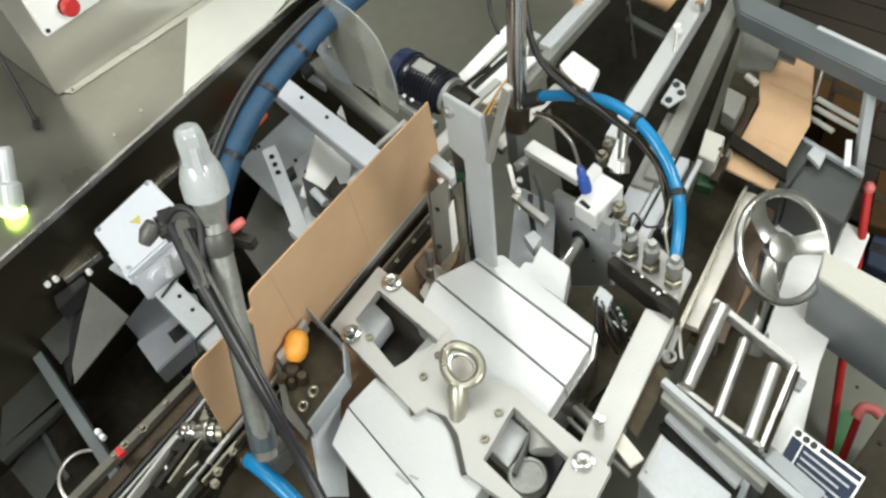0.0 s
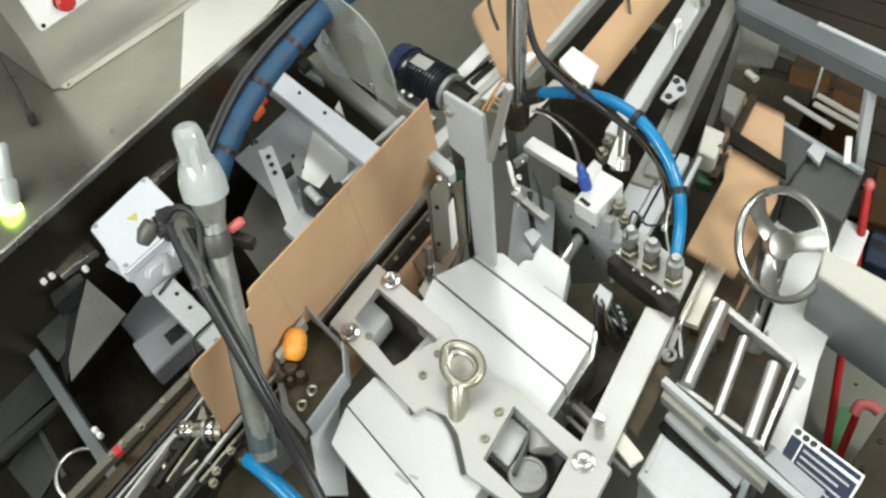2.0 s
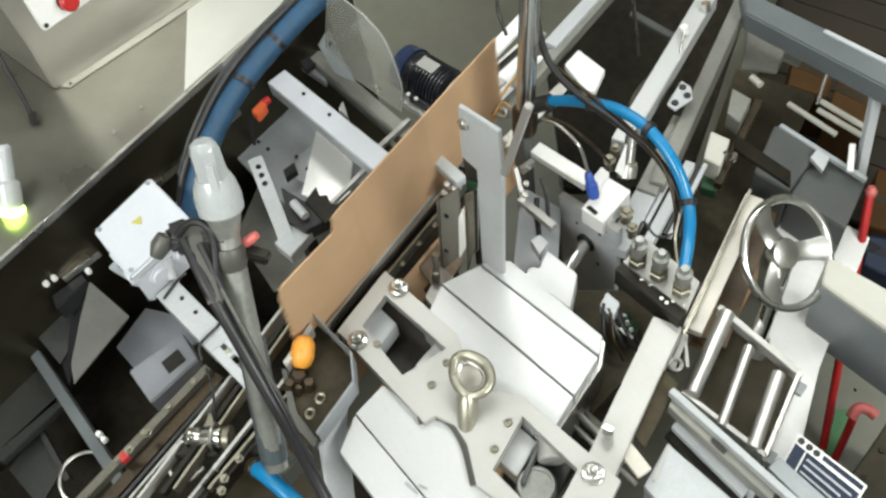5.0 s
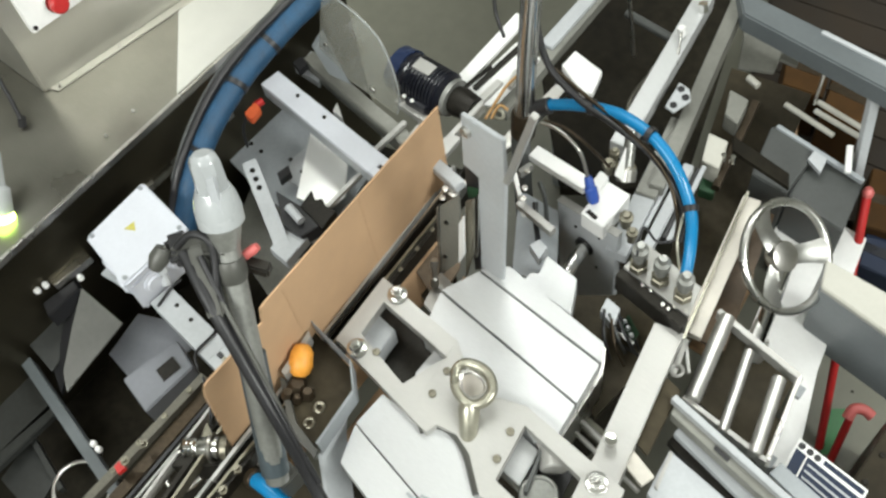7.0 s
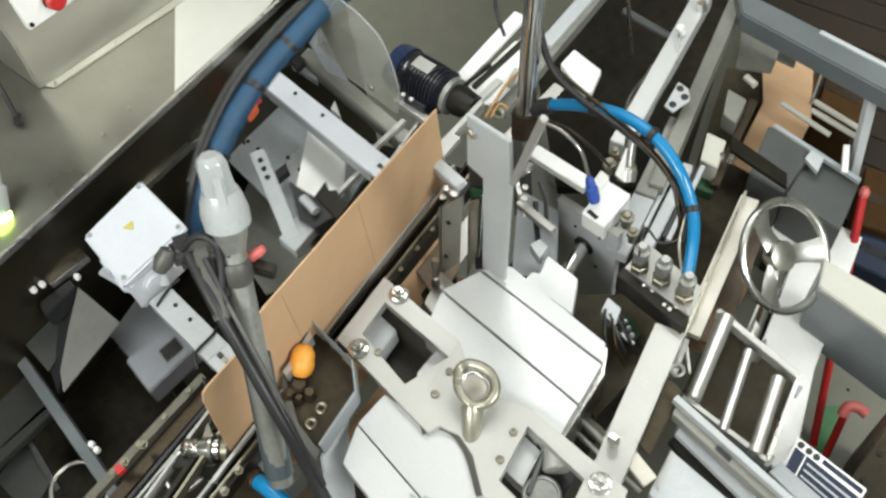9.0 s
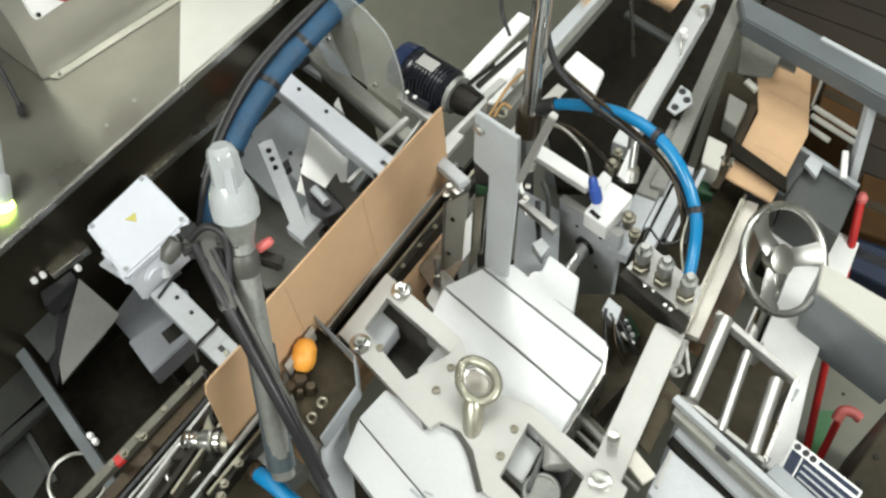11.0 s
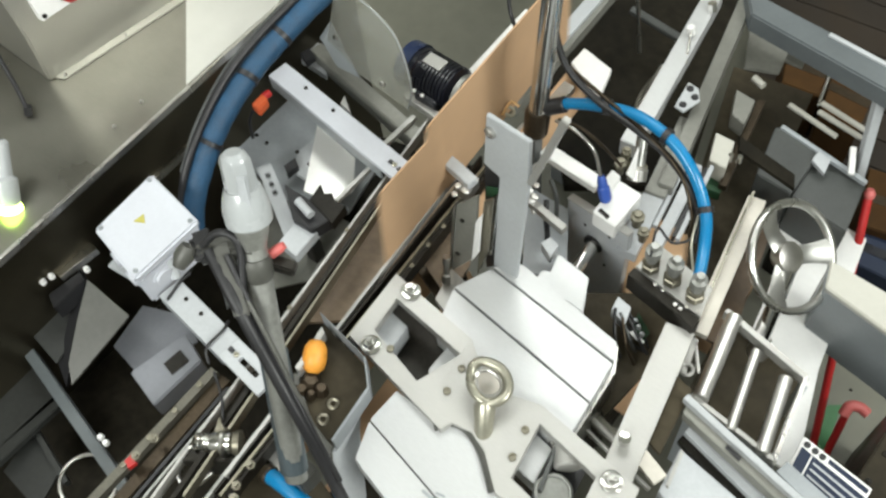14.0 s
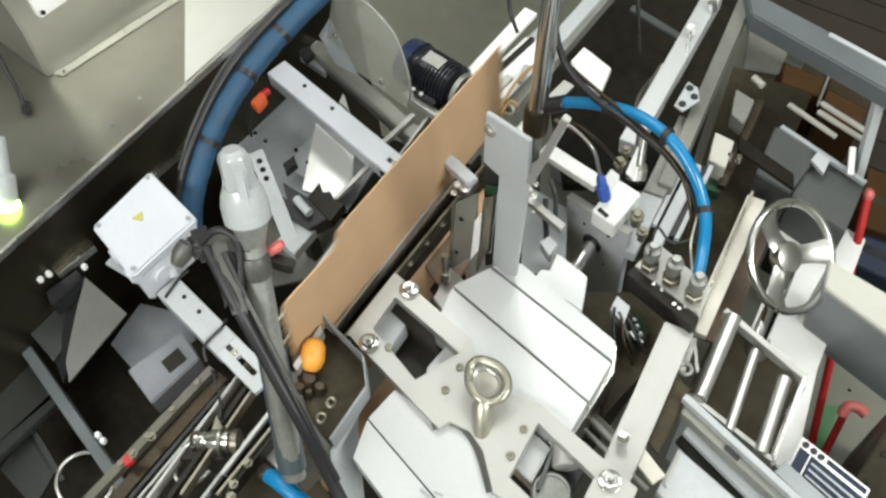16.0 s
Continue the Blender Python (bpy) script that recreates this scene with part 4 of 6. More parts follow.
    part("rear_guide", bar((-0.946, 1.072, 0.832), (-0.935, 1.157, 0.832), 0.006, 0.014, 0.001), DARK, m)
    part("rear_guide", bar((-0.863, 1.13, 0.832), (-0.877, 1.18, 0.832), 0.014, 0.014, 0.001), PLATE, m)
    for t in (0.12, 0.24, 0.37, 0.52, 0.66, 0.8, 0.93):
        cap_screw(lerp((-0.757, 0.494, 0.7905), (-0.786, 0.885, 0.7905), t), 0.0055, m, mat=GRIMY)
    for t in (0.1, 0.35, 0.6, 0.85):
        cap_screw(lerp((-0.931, -0.046, 0.7705), (-0.938, 0.226, 0.7705), t), 0.0065, m, mat=GRIMY)
    for t in (0.15, 0.5, 0.85):
        cap_screw(lerp((-0.893, 0.326, 0.7805), (-0.987, 0.923, 0.7805), t), 0.005, m, mat=GRIMY)
    # wires and plugs under the manifold
    for k, (a, b, mat) in enumerate((((-0.385, 0.815, 0.782), (-0.330, 0.760, 0.715), BLACK), ((-0.372, 0.812, 0.782), (-0.315, 0.790, 0.712), DARKGREY), ((-0.362, 0.806, 0.782), (-0.300, 0.765, 0.712), BRONZE), ((-0.352, 0.815, 0.775), (-0.292, 0.800, 0.712), BLACK))):
        mid = Vector(a).lerp(Vector(b), 0.5) + Vector((0.01 * (k % 2), -0.012, 0.012))
        part("thin_wire", hose([a, mid, b], 0.0032), mat, m)
    for p in ((-0.345, 0.832, 0.742), (-0.332, 0.824, 0.742), (-0.318, 0.815, 0.742)):
        part("terminal", turned(p, plus(p, (0.0, -0.004, 0.018)), [(0, 0.005), (0.6, 0.005), (1, 0.003)], 8), PALE, m)
    # hoses down beside the actuator
    part("inner_hose", hose([(-0.640, 0.930, 0.800), (-0.622, 0.905, 0.780), (-0.607, 0.892, 0.720), (-0.604, 0.884, 0.620)], 0.006), BLACK, m)
    part("inner_hose", hose([(-0.655, 0.965, 0.820), (-0.628, 0.948, 0.800), (-0.616, 0.936, 0.720), (-0.610, 0.930, 0.600)], 0.005), DARKGREY, m)
    # rear cross structure
    part("rear_bar", bar((-1.361, 0.968, 0.775), (-0.985, 0.910, 0.775), 0.034, 0.05, 0.002), OLIVE, m)
    part("rear_bar", bar((-1.022, 0.800, 0.790), (-1.018, 0.941, 0.790), 0.012, 0.012, 0.001), PLATE, m)
    part("rear_bar", bar((-1.016, 0.670, 0.770), (-1.017, 0.782, 0.770), 0.010, 0.012, 0.001), PLATE, m)
    part("rear_bar", bar((-1.070, 0.974, 0.800), (-0.945, 0.965, 0.800), 0.018, 0.02, 0.001), PLATE, m)
    part("guard_bracket", slab([(-1.312, 0.998, 0.860), (-1.243, 0.963, 0.840), (-1.183, 0.943, 0.800), (-1.250, 0.937, 0.800), (-1.320, 0.961, 0.830)], (-0.006, 0, 0.002), 0.001), BOXGREY, m)
    part("rear_plate", bar((-0.968, 1.080, 0.820), (-0.978, 1.327, 0.820), 0.034, 0.012, 0.001), WHITE, m)
    part("rear_plate", bar((-0.929, 1.078, 0.800), (-0.929, 1.324, 0.800), 0.03, 0.012, 0.001), PLATE, m)
    part("rear_plate", slab([(-0.923, 1.097, 0.815), (-0.921, 1.214, 0.815), (-0.868, 1.252, 0.815), (-0.865, 1.089, 0.815)], (0, 0, -0.012), 0.002), WHITE, m)
    part("rear_plate", bar((-0.858, 1.090, 0.790), (-0.883, 1.539, 0.790), 0.03, 0.03, 0.001), OLIVE, m)
    part("rear_plate", bar((-0.886, 1.299, 0.800), (-0.895, 1.530, 0.800), 0.034, 0.02, 0.001), PALE, m)
    part("rear_plate", slab([(-0.825, 1.276, 0.790), (-0.826, 1.331, 0.790), (-0.738, 1.314, 0.790), (-0.717, 1.244, 0.790), (-0.740, 1.237, 0.790)], (0, 0, -0.02), 0.002), WHITE, m)
    part("rear_plate", bar((-0.814, 1.021, 0.750), (-0.808, 1.251, 0.750), 0.03, 0.02, 0.001), STEEL, m)
    part("rear_rod", rod((-0.829, 1.554, 0.800), (-0.785, 1.531, 0.620), 0.005, 10), STEEL, m)
    part("rear_rod", rod((-0.892, 1.659, 0.600), (-0.709, 1.644, 0.600), 0.012, 10), DARKGREY, m)
    part("rear_rod", rod((-0.639, 1.281, 0.740), (-0.667, 1.429, 0.740), 0.008, 10), STEEL, m)
    part("brass_hook", torus((-0.833, 1.052, 0.830), (0.3, 0.2, 1), 0.012, 0.004, 20, 8), BRASSY, m)
    part("top_rod", rod((-0.641, 1.485, 0.830), (-0.608, 1.417, 0.800), 0.003, 8), STEEL, m)
    part("top_nut", turned((-0.639, 1.489, 0.815), (-0.645, 1.488, 0.835), [(0, 0.010), (1, 0.010)], 6), WHITE, m)
    part("top_nut", turned((-0.641, 1.581, 0.810), (-0.647, 1.584, 0.830), [(0, 0.012), (1, 0.012)], 6), CHROME, m)
    part("link_plate", slab([(-0.574, 1.376, 0.800), (-0.546, 1.372, 0.800), (-0.525, 1.345, 0.800), (-0.538, 1.296, 0.800), (-0.562, 1.300, 0.800)], (0, 0, -0.006), 0.001), PALE, m, "pale link plate with three holes")
    for p in ((-0.560, 1.360, 0.801), (-0.549, 1.312, 0.801), (-0.539, 1.345, 0.801)):
        part("eyelet", turned(p, plus(p, (0, 0, 0.002)), [(0, 0.0085), (1, 0.008)], 16), BLACK, m)
    # inner left plates
    part("drilled_plate", slab([(-1.190, 0.424, 0.680), (-1.167, 0.465, 0.680), (-1.092, 0.432, 0.680), (-1.067, 0.352, 0.680)], (0, 0, -0.005), 0.001), DARKGREY, m)
    for p, mat in (((-1.141, 0.419, 0.681), DARK), ((-1.113, 0.386, 0.681), PINK), ((-1.091, 0.378, 0.681), PINK)):
        cap_screw(p, 0.005, m, mat=mat)
    part("inner_floor", slab([(-1.467, 0.730, 0.600), (-1.501, 0.876, 0.600), (-1.481, 0.962, 0.600), (-1.090, 0.901, 0.600), (-1.095, 0.762, 0.600), (-1.184, 0.737, 0.600), (-1.245, 0.680, 0.600)], (0, 0, -0.008), 0.001), GREY, m)
    part("inner_plate", slab([(-1.393, 0.671, 0.655), (-1.446, 0.872, 0.655), (-1.27, 0.886, 0.655), (-1.07, 0.851, 0.655), (-1.038, 0.707, 0.655), (-1.081, 0.646, 0.655), (-1.218, 0.644, 0.655)], (0, 0, -0.01), 0.001), GREY, m)
    part("inner_floor", slab([(-1.360, 0.699, 0.56), (-1.199, 0.691, 0.56), (-1.077, 0.724, 0.56), (-0.990, 0.709, 0.56), (-1.014, 0.576, 0.56), (-1.090, 0.482, 0.56), (-1.280, 0.535, 0.56)], (0, 0, -0.008), 0.001), OLIVE, m)
    part("inner_plate", slab([(x, y, 0.700 - 0.09 * (x + 1.13)) for x, y in ((-1.236, 0.825), (-1.105, 0.813), (-1.049, 0.746), (-1.056, 0.692), (-1.135, 0.671))], (0, 0, -0.006), 0.001), MIRRORSHEET, m, "polished tilted sheet")
    part("inner_plate", slab([(-1.231, 0.754, 0.690), (-1.226, 0.804, 0.690), (-1.147, 0.700, 0.690), (-1.207, 0.699, 0.690)], (0, 0, -0.006), 0.001), PALE, m)
    for p in ((-1.176, 0.733, 0.700), (-1.226, 0.743, 0.697), (-1.363, 0.732, 0.667), (-1.325, 0.730, 0.667)):
        cap_screw(p, 0.005, m, mat=DARK)
    part("inner_block", slab([(-1.216, 0.691, 0.710), (-1.211, 0.724, 0.710), (-1.189, 0.711, 0.710), (-1.193, 0.678, 0.710)], (0, 0, -0.02), 0.001), BLACK, m)
    part("inner_bracket", slab([(-1.424, 1.002, 0.740), (-1.352, 0.998, 0.740), (-1.301, 0.934, 0.740), (-1.390, 0.936, 0.740)], (0, 0, -0.02), 0.001), PALE, m)
    part("inner_clip", slab([(-1.373, 0.926, 0.780), (-1.366, 0.953, 0.780), (-1.336, 0.942, 0.780), (-1.337, 0.913, 0.780)], (0, 0, -0.02), 0.002), BLACK, m)
    part("inner_clip", slab([(-1.214, 0.890, 0.740), (-1.223, 0.916, 0.740), (-1.177, 0.886, 0.740)], (0, 0, -0.02), 0.001), WHITE, m)
    part("rear_strip", bar((-1.374, 0.445, 0.800), (-1.375, 0.723, 0.800), 0.02, 0.02, 0.001), STEEL, m)
    part("rear_strip", bar((-1.367, 0.168, 0.780), (-1.358, 0.263, 0.780), 0.03, 0.02, 0.001), STEEL, m)
    for p in ((-1.361, 0.135, 0.790), (-1.357, 0.155, 0.790), (-1.317, 0.214, 0.780), (-1.060, -0.011, 0.680), (-1.042, -0.012, 0.680)):
        part("stud", turned(p, plus(p, (0, 0, 0.012)), [(0, 0.007), (0.7, 0.007), (1, 0.005)], 10), WHITE, m)
    part("dark_block", slab([(-1.356, 0.126, 0.760), (-1.345, 0.203, 0.760), (-1.319, 0.197, 0.760), (-1.319, 0.112, 0.760)], (0, 0, -0.05), 0.002), BLACK, m)
    part("arm_tie", hose([(-1.104, 0.267, 0.813), (-1.112, 0.311, 0.816), (-1.112, 0.338, 0.813)], 0.003), BLACK, m)
    part("arm_tie", hose([(-0.940, 0.224, 0.800), (-0.959, 0.243, 0.816), (-0.961, 0.291, 0.816), (-0.976, 0.313, 0.800)], 0.003), BLACK, m)


machine()


# ---- chute and left frame ----
def chute():
    c = thing("discharge_chute", "dull grey steel discharge chute under the cabinet", "chute", (-1.2, 0.1, 0.42))
    part("side_plate", slab([(-1.316, 0.202, 0.760), (-1.202, 0.205, 0.720), (-1.215, 0.025, 0.660), (-1.254, 0.052, 0.670), (-1.287, 0.130, 0.720)], (0, 0, -0.005), 0.001), MIDGREY, c)
    part("belt", slab([(-1.368, 0.211, 0.740), (-1.321, 0.203, 0.740), (-1.236, 0.016, 0.640), (-1.292, 0.039, 0.640)], (0, 0, -0.012), 0.001), BLACK, c)
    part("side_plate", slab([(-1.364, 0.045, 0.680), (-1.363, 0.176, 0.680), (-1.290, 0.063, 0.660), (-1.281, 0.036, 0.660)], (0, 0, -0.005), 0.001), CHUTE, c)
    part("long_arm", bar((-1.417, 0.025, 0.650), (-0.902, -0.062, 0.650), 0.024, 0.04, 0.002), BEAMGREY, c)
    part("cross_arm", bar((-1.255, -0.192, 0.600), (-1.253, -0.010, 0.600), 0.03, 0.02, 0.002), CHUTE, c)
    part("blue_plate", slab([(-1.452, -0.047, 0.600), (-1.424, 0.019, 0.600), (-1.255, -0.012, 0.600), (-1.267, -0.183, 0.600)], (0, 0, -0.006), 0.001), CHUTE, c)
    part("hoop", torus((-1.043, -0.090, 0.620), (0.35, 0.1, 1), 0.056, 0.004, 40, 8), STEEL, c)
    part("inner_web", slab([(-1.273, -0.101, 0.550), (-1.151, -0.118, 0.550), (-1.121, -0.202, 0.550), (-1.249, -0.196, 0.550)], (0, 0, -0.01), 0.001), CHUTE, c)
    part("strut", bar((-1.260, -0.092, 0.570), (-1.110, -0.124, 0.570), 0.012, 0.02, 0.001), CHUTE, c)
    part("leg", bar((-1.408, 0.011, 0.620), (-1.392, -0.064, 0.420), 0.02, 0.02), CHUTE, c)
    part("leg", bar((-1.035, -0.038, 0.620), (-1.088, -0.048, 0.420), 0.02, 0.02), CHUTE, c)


chute()


def air_valve():
    v = thing("air_valve", "chromed pneumatic valve with ribbed body", "valve", (-0.856, 0.114, 0.700))
    part("body", turned((-0.848, 0.096, 0.790), (-0.790, 0.140, 0.790), [(0, 0.014), (0.10, 0.021), (0.16, 0.017), (0.22, 0.021), (0.28, 0.017), (0.34, 0.021), (0.42, 0.017), (0.5, 0.021), (1, 0.021)], 18), CHROME, v)
    part("cap", turned((-0.790, 0.140, 0.790), (-0.772, 0.154, 0.790), [(0, 0.018), (0.3, 0.024), (0.8, 0.024), (1, 0.012)], 14), GRIMY, v)
    part("end_ring", torus((-0.800, 0.132, 0.790), (0.8, 0.6, 0.1), 0.025, 0.004, 20, 8), STEEL, v)
    part("elbow", hose([(-0.852, 0.094, 0.780), (-0.858, 0.056, 0.760), (-0.840, 0.030, 0.740), (-0.812, 0.044, 0.730), (-0.800, 0.080, 0.740)], 0.0055), STEEL, v)
    part("bracket", slab([(-0.838, 0.160, 0.812), (-0.806, 0.146, 0.814), (-0.822, 0.132, 0.814)], (0, 0, -0.005), 0.001), GRIMY, v)
    part("wire", hose([(-0.918, 0.218, 0.800), (-0.868, 0.191, 0.800), (-0.832, 0.160, 0.800)], 0.003), BLACK, v)
    part("red_clip", slab([(-0.930, -0.012, 0.785), (-0.929, 0.006, 0.785), (-0.909, 0.000, 0.785), (-0.912, -0.017, 0.785)], (0, 0, -0.012), 0.001), RED, v)
    for p in ((-0.725, 0.131, 0.800), (-0.718, 0.087, 0.800), (-0.914, 0.053, 0.785), (-0.914, 0.008, 0.790), (-0.705, 0.068, 0.800)):
        q = Vector(p)
        part("nut", turned(q, q + Vector((0, 0, 0.014)), [(0, 0.0095), (0.5, 0.0095), (0.52, 0.006), (1, 0.005)], 6), GRIMY, v)
    part("mount", bar((-0.857, 0.068, 0.772), (-0.771, 0.136, 0.772), 0.03, 0.08), DARK, v)


air_valve()


# ---- motor ----
def motor():
    m = thing("electric_motor", "dark navy electric motor with silver rating plate", "motor", (-1.065, 1.062, 0.750))
    a, b = Vector((-1.116, 1.038, 0.820)), Vector((-0.958, 1.038, 0.820))
    d, s, u = basis(b - a)
    prof = [(0, 0.036), (0.05, 0.049), (0.3, 0.053), (0.32, 0.050)]
    for i in range(9):
        t = 0.36 + i * 0.06
        prof += [(t, 0.053), (t + 0.03, 0.053), (t + 0.032, 0.049), (t + 0.058, 0.049)]
    prof += [(0.93, 0.053), (1, 0.036)]
    body = part("body", turned(a, b, prof, 28), NAVY, m)
    part("fan_cover", turned(a - d * 0.004, a + d * 0.034, [(0, 0.03), (0.12, 0.053), (1, 0.056)], 28), NAVYBLUE, m, "navy blue fan cover")
    c = a.lerp(b, 0.55) + u * 0.053
    part("rating_plate", slab([c + d * 0.025 + s * 0.016, c + d * 0.025 - s * 0.016, c - d * 0.025 - s * 0.016, c - d * 0.025 + s * 0.016], u * 0.003, 0.0005), PLATE, body)
    part("terminal_box", bar(a.lerp(b, 0.45) + s * 0.05, a.lerp(b, 0.85) + s * 0.05, 0.03, 0.04, 0.003), NAVY, m)
    for t in (0.45, 0.6):
        cap_screw(a.lerp(b, t) + s * 0.062 + u * 0.002, 0.005, m, mat=WHITE)
    part("flange", turned(b, b + d * 0.012, [(0, 0.045), (1, 0.045)], 24), DULL, m)
    part("gear_housing", turned(b + d * 0.012, b + d * 0.07, [(0, 0.032), (0.3, 0.036), (1, 0.03)], 20), DARK, m)
    part("foot", bar(a.lerp(b, 0.5) - u * 0.045, a.lerp(b, 0.5) - u * 0.045 - Vector((0, 0, 0.03)), 0.05, 0.05), NAVY, m)


motor()


# ---- guard ----
def guard():
    g = thing("guard_panel", "clear acrylic guard panel with rounded corner", "guard panel", (-1.060, 0.920, 0.790))
    rim = [(-1.321, 0.967, 0.787), (-1.203, 0.948, 1.088), (-1.147, 0.94, 1.091), (-1.095, 0.932, 1.093), (-1.054, 0.926, 1.084), (-1.022, 0.921, 1.07), (-1.004, 0.918, 1.04), (-0.992, 0.916, 0.995), (-0.987, 0.915, 0.943), (-0.996, 0.917, 0.887), (-1.014, 0.92, 0.836)]
    part("pane", slab(rim, (0.0006, 0.004, 0), 0), PLEXI, g)
    part("edge", hose(rim[1:], 0.0012, 8, 4), GREY, g)
    for q in ((-1.255, 0.955, 0.882), (-1.091, 0.929, 0.861)):
        part("fixing", turned(q, plus(q, (-0.001, -0.006, 0)), [(0, 0.007), (0.6, 0.007), (1, 0.004)], 12), STEEL, g)


guard()


# ---- hoses ----
def hoses():
    b = thing("blue_air_hose", "bright blue air hose arching to the manifold", "hose", (-0.272, 0.921, 0.860))
    part("tube", hose([(-0.699, 1.015, 0.980), (-0.670, 1.027, 1.000), (-0.603, 1.039, 1.030), (-0.518, 1.041, 1.060), (-0.437, 1.030, 1.060), (-0.371, 1.010, 1.030), (-0.320, 0.982, 0.980), (-0.293, 0.948, 0.930), (-0.271, 0.902, 0.890)], 0.0115), BLUE, b)
    part("coupling", rod((-0.706, 1.012, 0.975), (-0.669, 1.026, 1.000), 0.017, 14, edge=0.002), BLACK, b)
    for p, q in (((-0.588, 1.038, 1.040), (-0.577, 1.041, 1.042)), ((-0.453, 1.031, 1.063), (-0.442, 1.030, 1.063)), ((-0.327, 0.987, 0.990), (-0.320, 0.980, 0.985))):
        part("tie", rod(p, q, 0.0165, 14), BLACK, b)
    k = thing("black_cable", "black cable strapped along the blue hose", "cable", (-0.318, 0.983, 0.900))
    part("cable", hose([(-0.778, 1.122, 1.200), (-0.741, 1.083, 1.120), (-0.684, 1.046, 1.080), (-0.602, 1.034, 1.050), (-0.518, 1.025, 1.045), (-0.436, 1.018, 1.030), (-0.368, 0.999, 1.000), (-0.326, 0.977, 0.950), (-0.314, 0.955, 0.920)], 0.007), BLACK, k)
    part("cable", hose([(-0.934, 1.183, 1.050), (-0.899, 1.146, 1.020), (-0.869, 1.132, 0.980)], 0.004), BLACK, k)
    part("cable", hose([(-0.685, 1.056, 1.070), (-0.595, 1.042, 1.060), (-0.494, 1.026, 1.050), (-0.398, 1.007, 1.020), (-0.342, 0.973, 0.970), (-0.329, 0.959, 0.920)], 0.004), BRONZE, k)
    e = thing("blue_feed_hose", "short bright blue air hose under the pole", "hose", (-0.614, 0.131, 0.800))
    part("tube", hose([(-0.656, 0.135, 0.86), (-0.63, 0.136, 0.872), (-0.588, 0.137, 0.872), (-0.534, 0.135, 0.86), (-0.469, 0.128, 0.85), (-0.409, 0.109, 0.84)], 0.0145), BLUE, e)
    part("coupling", rod((-0.672, 0.134, 0.853), (-0.656, 0.135, 0.86), 0.0185, 12, edge=0.003), BRONZE, e)
    return e


FEEDHOSE = hoses()


def bundle():
    h = thing("hose_bundle", "thick dark blue sleeved hose bundle", "hose bundle", (-1.274, 1.017, 1.000))
    part("sleeve", hose([(-1.251, 1.071, 1.020), (-1.257, 0.931, 1.020), (-1.264, 0.828, 1.000), (-1.269, 0.721, 0.970), (-1.261, 0.615, 0.930), (-1.249, 0.523, 0.870), (-1.231, 0.450, 0.800), (-1.207, 0.400, 0.700)], 0.0255, 16, 8, wave=0.02), SLEEVE, h)
    part("black_line", hose([(-1.284, 1.035, 1.030), (-1.279, 0.890, 1.040), (-1.286, 0.779, 1.020), (-1.286, 0.677, 0.990), (-1.276, 0.576, 0.940), (-1.260, 0.488, 0.880), (-1.243, 0.423, 0.800)], 0.009), BLACK, h)
    part("grey_line", hose([(-1.294, 1.027, 1.030), (-1.291, 0.881, 1.040), (-1.296, 0.772, 1.020), (-1.299, 0.677, 0.990), (-1.286, 0.568, 0.940), (-1.267, 0.482, 0.880)], 0.004), DARKGREY, h)
    for p, q in (((-1.264, 0.828, 1.000), (-1.265, 0.817, 0.997)), ((-1.268, 0.716, 0.970), (-1.266, 0.705, 0.967)), ((-1.253, 0.569, 0.905), (-1.252, 0.560, 0.900))):
        part("tie", rod(p, q, 0.0275, 16), BLACK, h)
    o = thing("orange_connector", "small orange-red plastic connector", "connector", (-1.366, 0.778, 0.750))
    part("body", slab([(-1.340, 0.736, 0.800), (-1.343, 0.776, 0.800), (-1.318, 0.769, 0.800), (-1.312, 0.732, 0.800)], (0, 0, -0.025), 0.003), ORANGERED, o)
    part("plug", rod((-1.339, 0.768, 0.790), (-1.336, 0.791, 0.790), 0.009, 10), RED, o)
    part("lead", hose([(-1.342, 0.742, 0.780), (-1.353, 0.724, 0.740), (-1.363, 0.720, 0.670)], 0.004), BLACK, o)
    return h


BUNDLE = bundle()


def pusher():
    p = thing("pusher_arm", "pale slotted pusher arm with a square foot", "machine arm", (-1.077, 0.560, 0.740))
    a, b = (-1.228, 0.644, 0.800), (-1.025, 0.539, 0.760)
    arm = part("arm", bar(a, b, 0.034, 0.012, 0.001), PALE, p)
    for t in (0.12, 0.22, 0.32):
        cap_screw(plus(lerp(a, b, t), (0, 0, 0.0)), 0.006, arm, mat=DARK)
    part("foot", slab([(-1.063, 0.637, 0.760), (-1.004, 0.632, 0.760), (-0.995, 0.517, 0.760), (-1.049, 0.520, 0.760)], (0, 0, -0.03), 0.0015), PALE, p)
    return p, arm


PUSHER, PUSHARM = pusher()


def gripper():
    g = thing("gripper_block", "dark toothed gripper block on a post", "gripper", (-1.250, 0.733, 0.420))
    part("body", slab([(-1.137, 0.631, 0.775), (-1.062, 0.635, 0.775), (-0.990, 0.625, 0.775), (-1.004, 0.579, 0.775), (-1.056, 0.575, 0.775)], (0, 0, -0.04), 0.002), BLACK, g)
    part("jaw", slab([(-1.059, 0.633, 0.780), (-1.068, 0.678, 0.780), (-1.043, 0.664, 0.780), (-1.032, 0.676, 0.780), (-1.007, 0.663, 0.780), (-0.985, 0.671, 0.780), (-0.978, 0.618, 0.780)], (0, 0, -0.03), 0.001), DARK, g)
    part("pin", rod((-1.071, 0.612, 0.790), (-1.022, 0.602, 0.790), 0.010, 12), PALE, g)
    part("post", bar((-1.068, 0.622, 0.740), plus((-1.068, 0.622, 0.740), (0, 0, -0.32)), 0.03, 0.03), DARK, g)
    return g


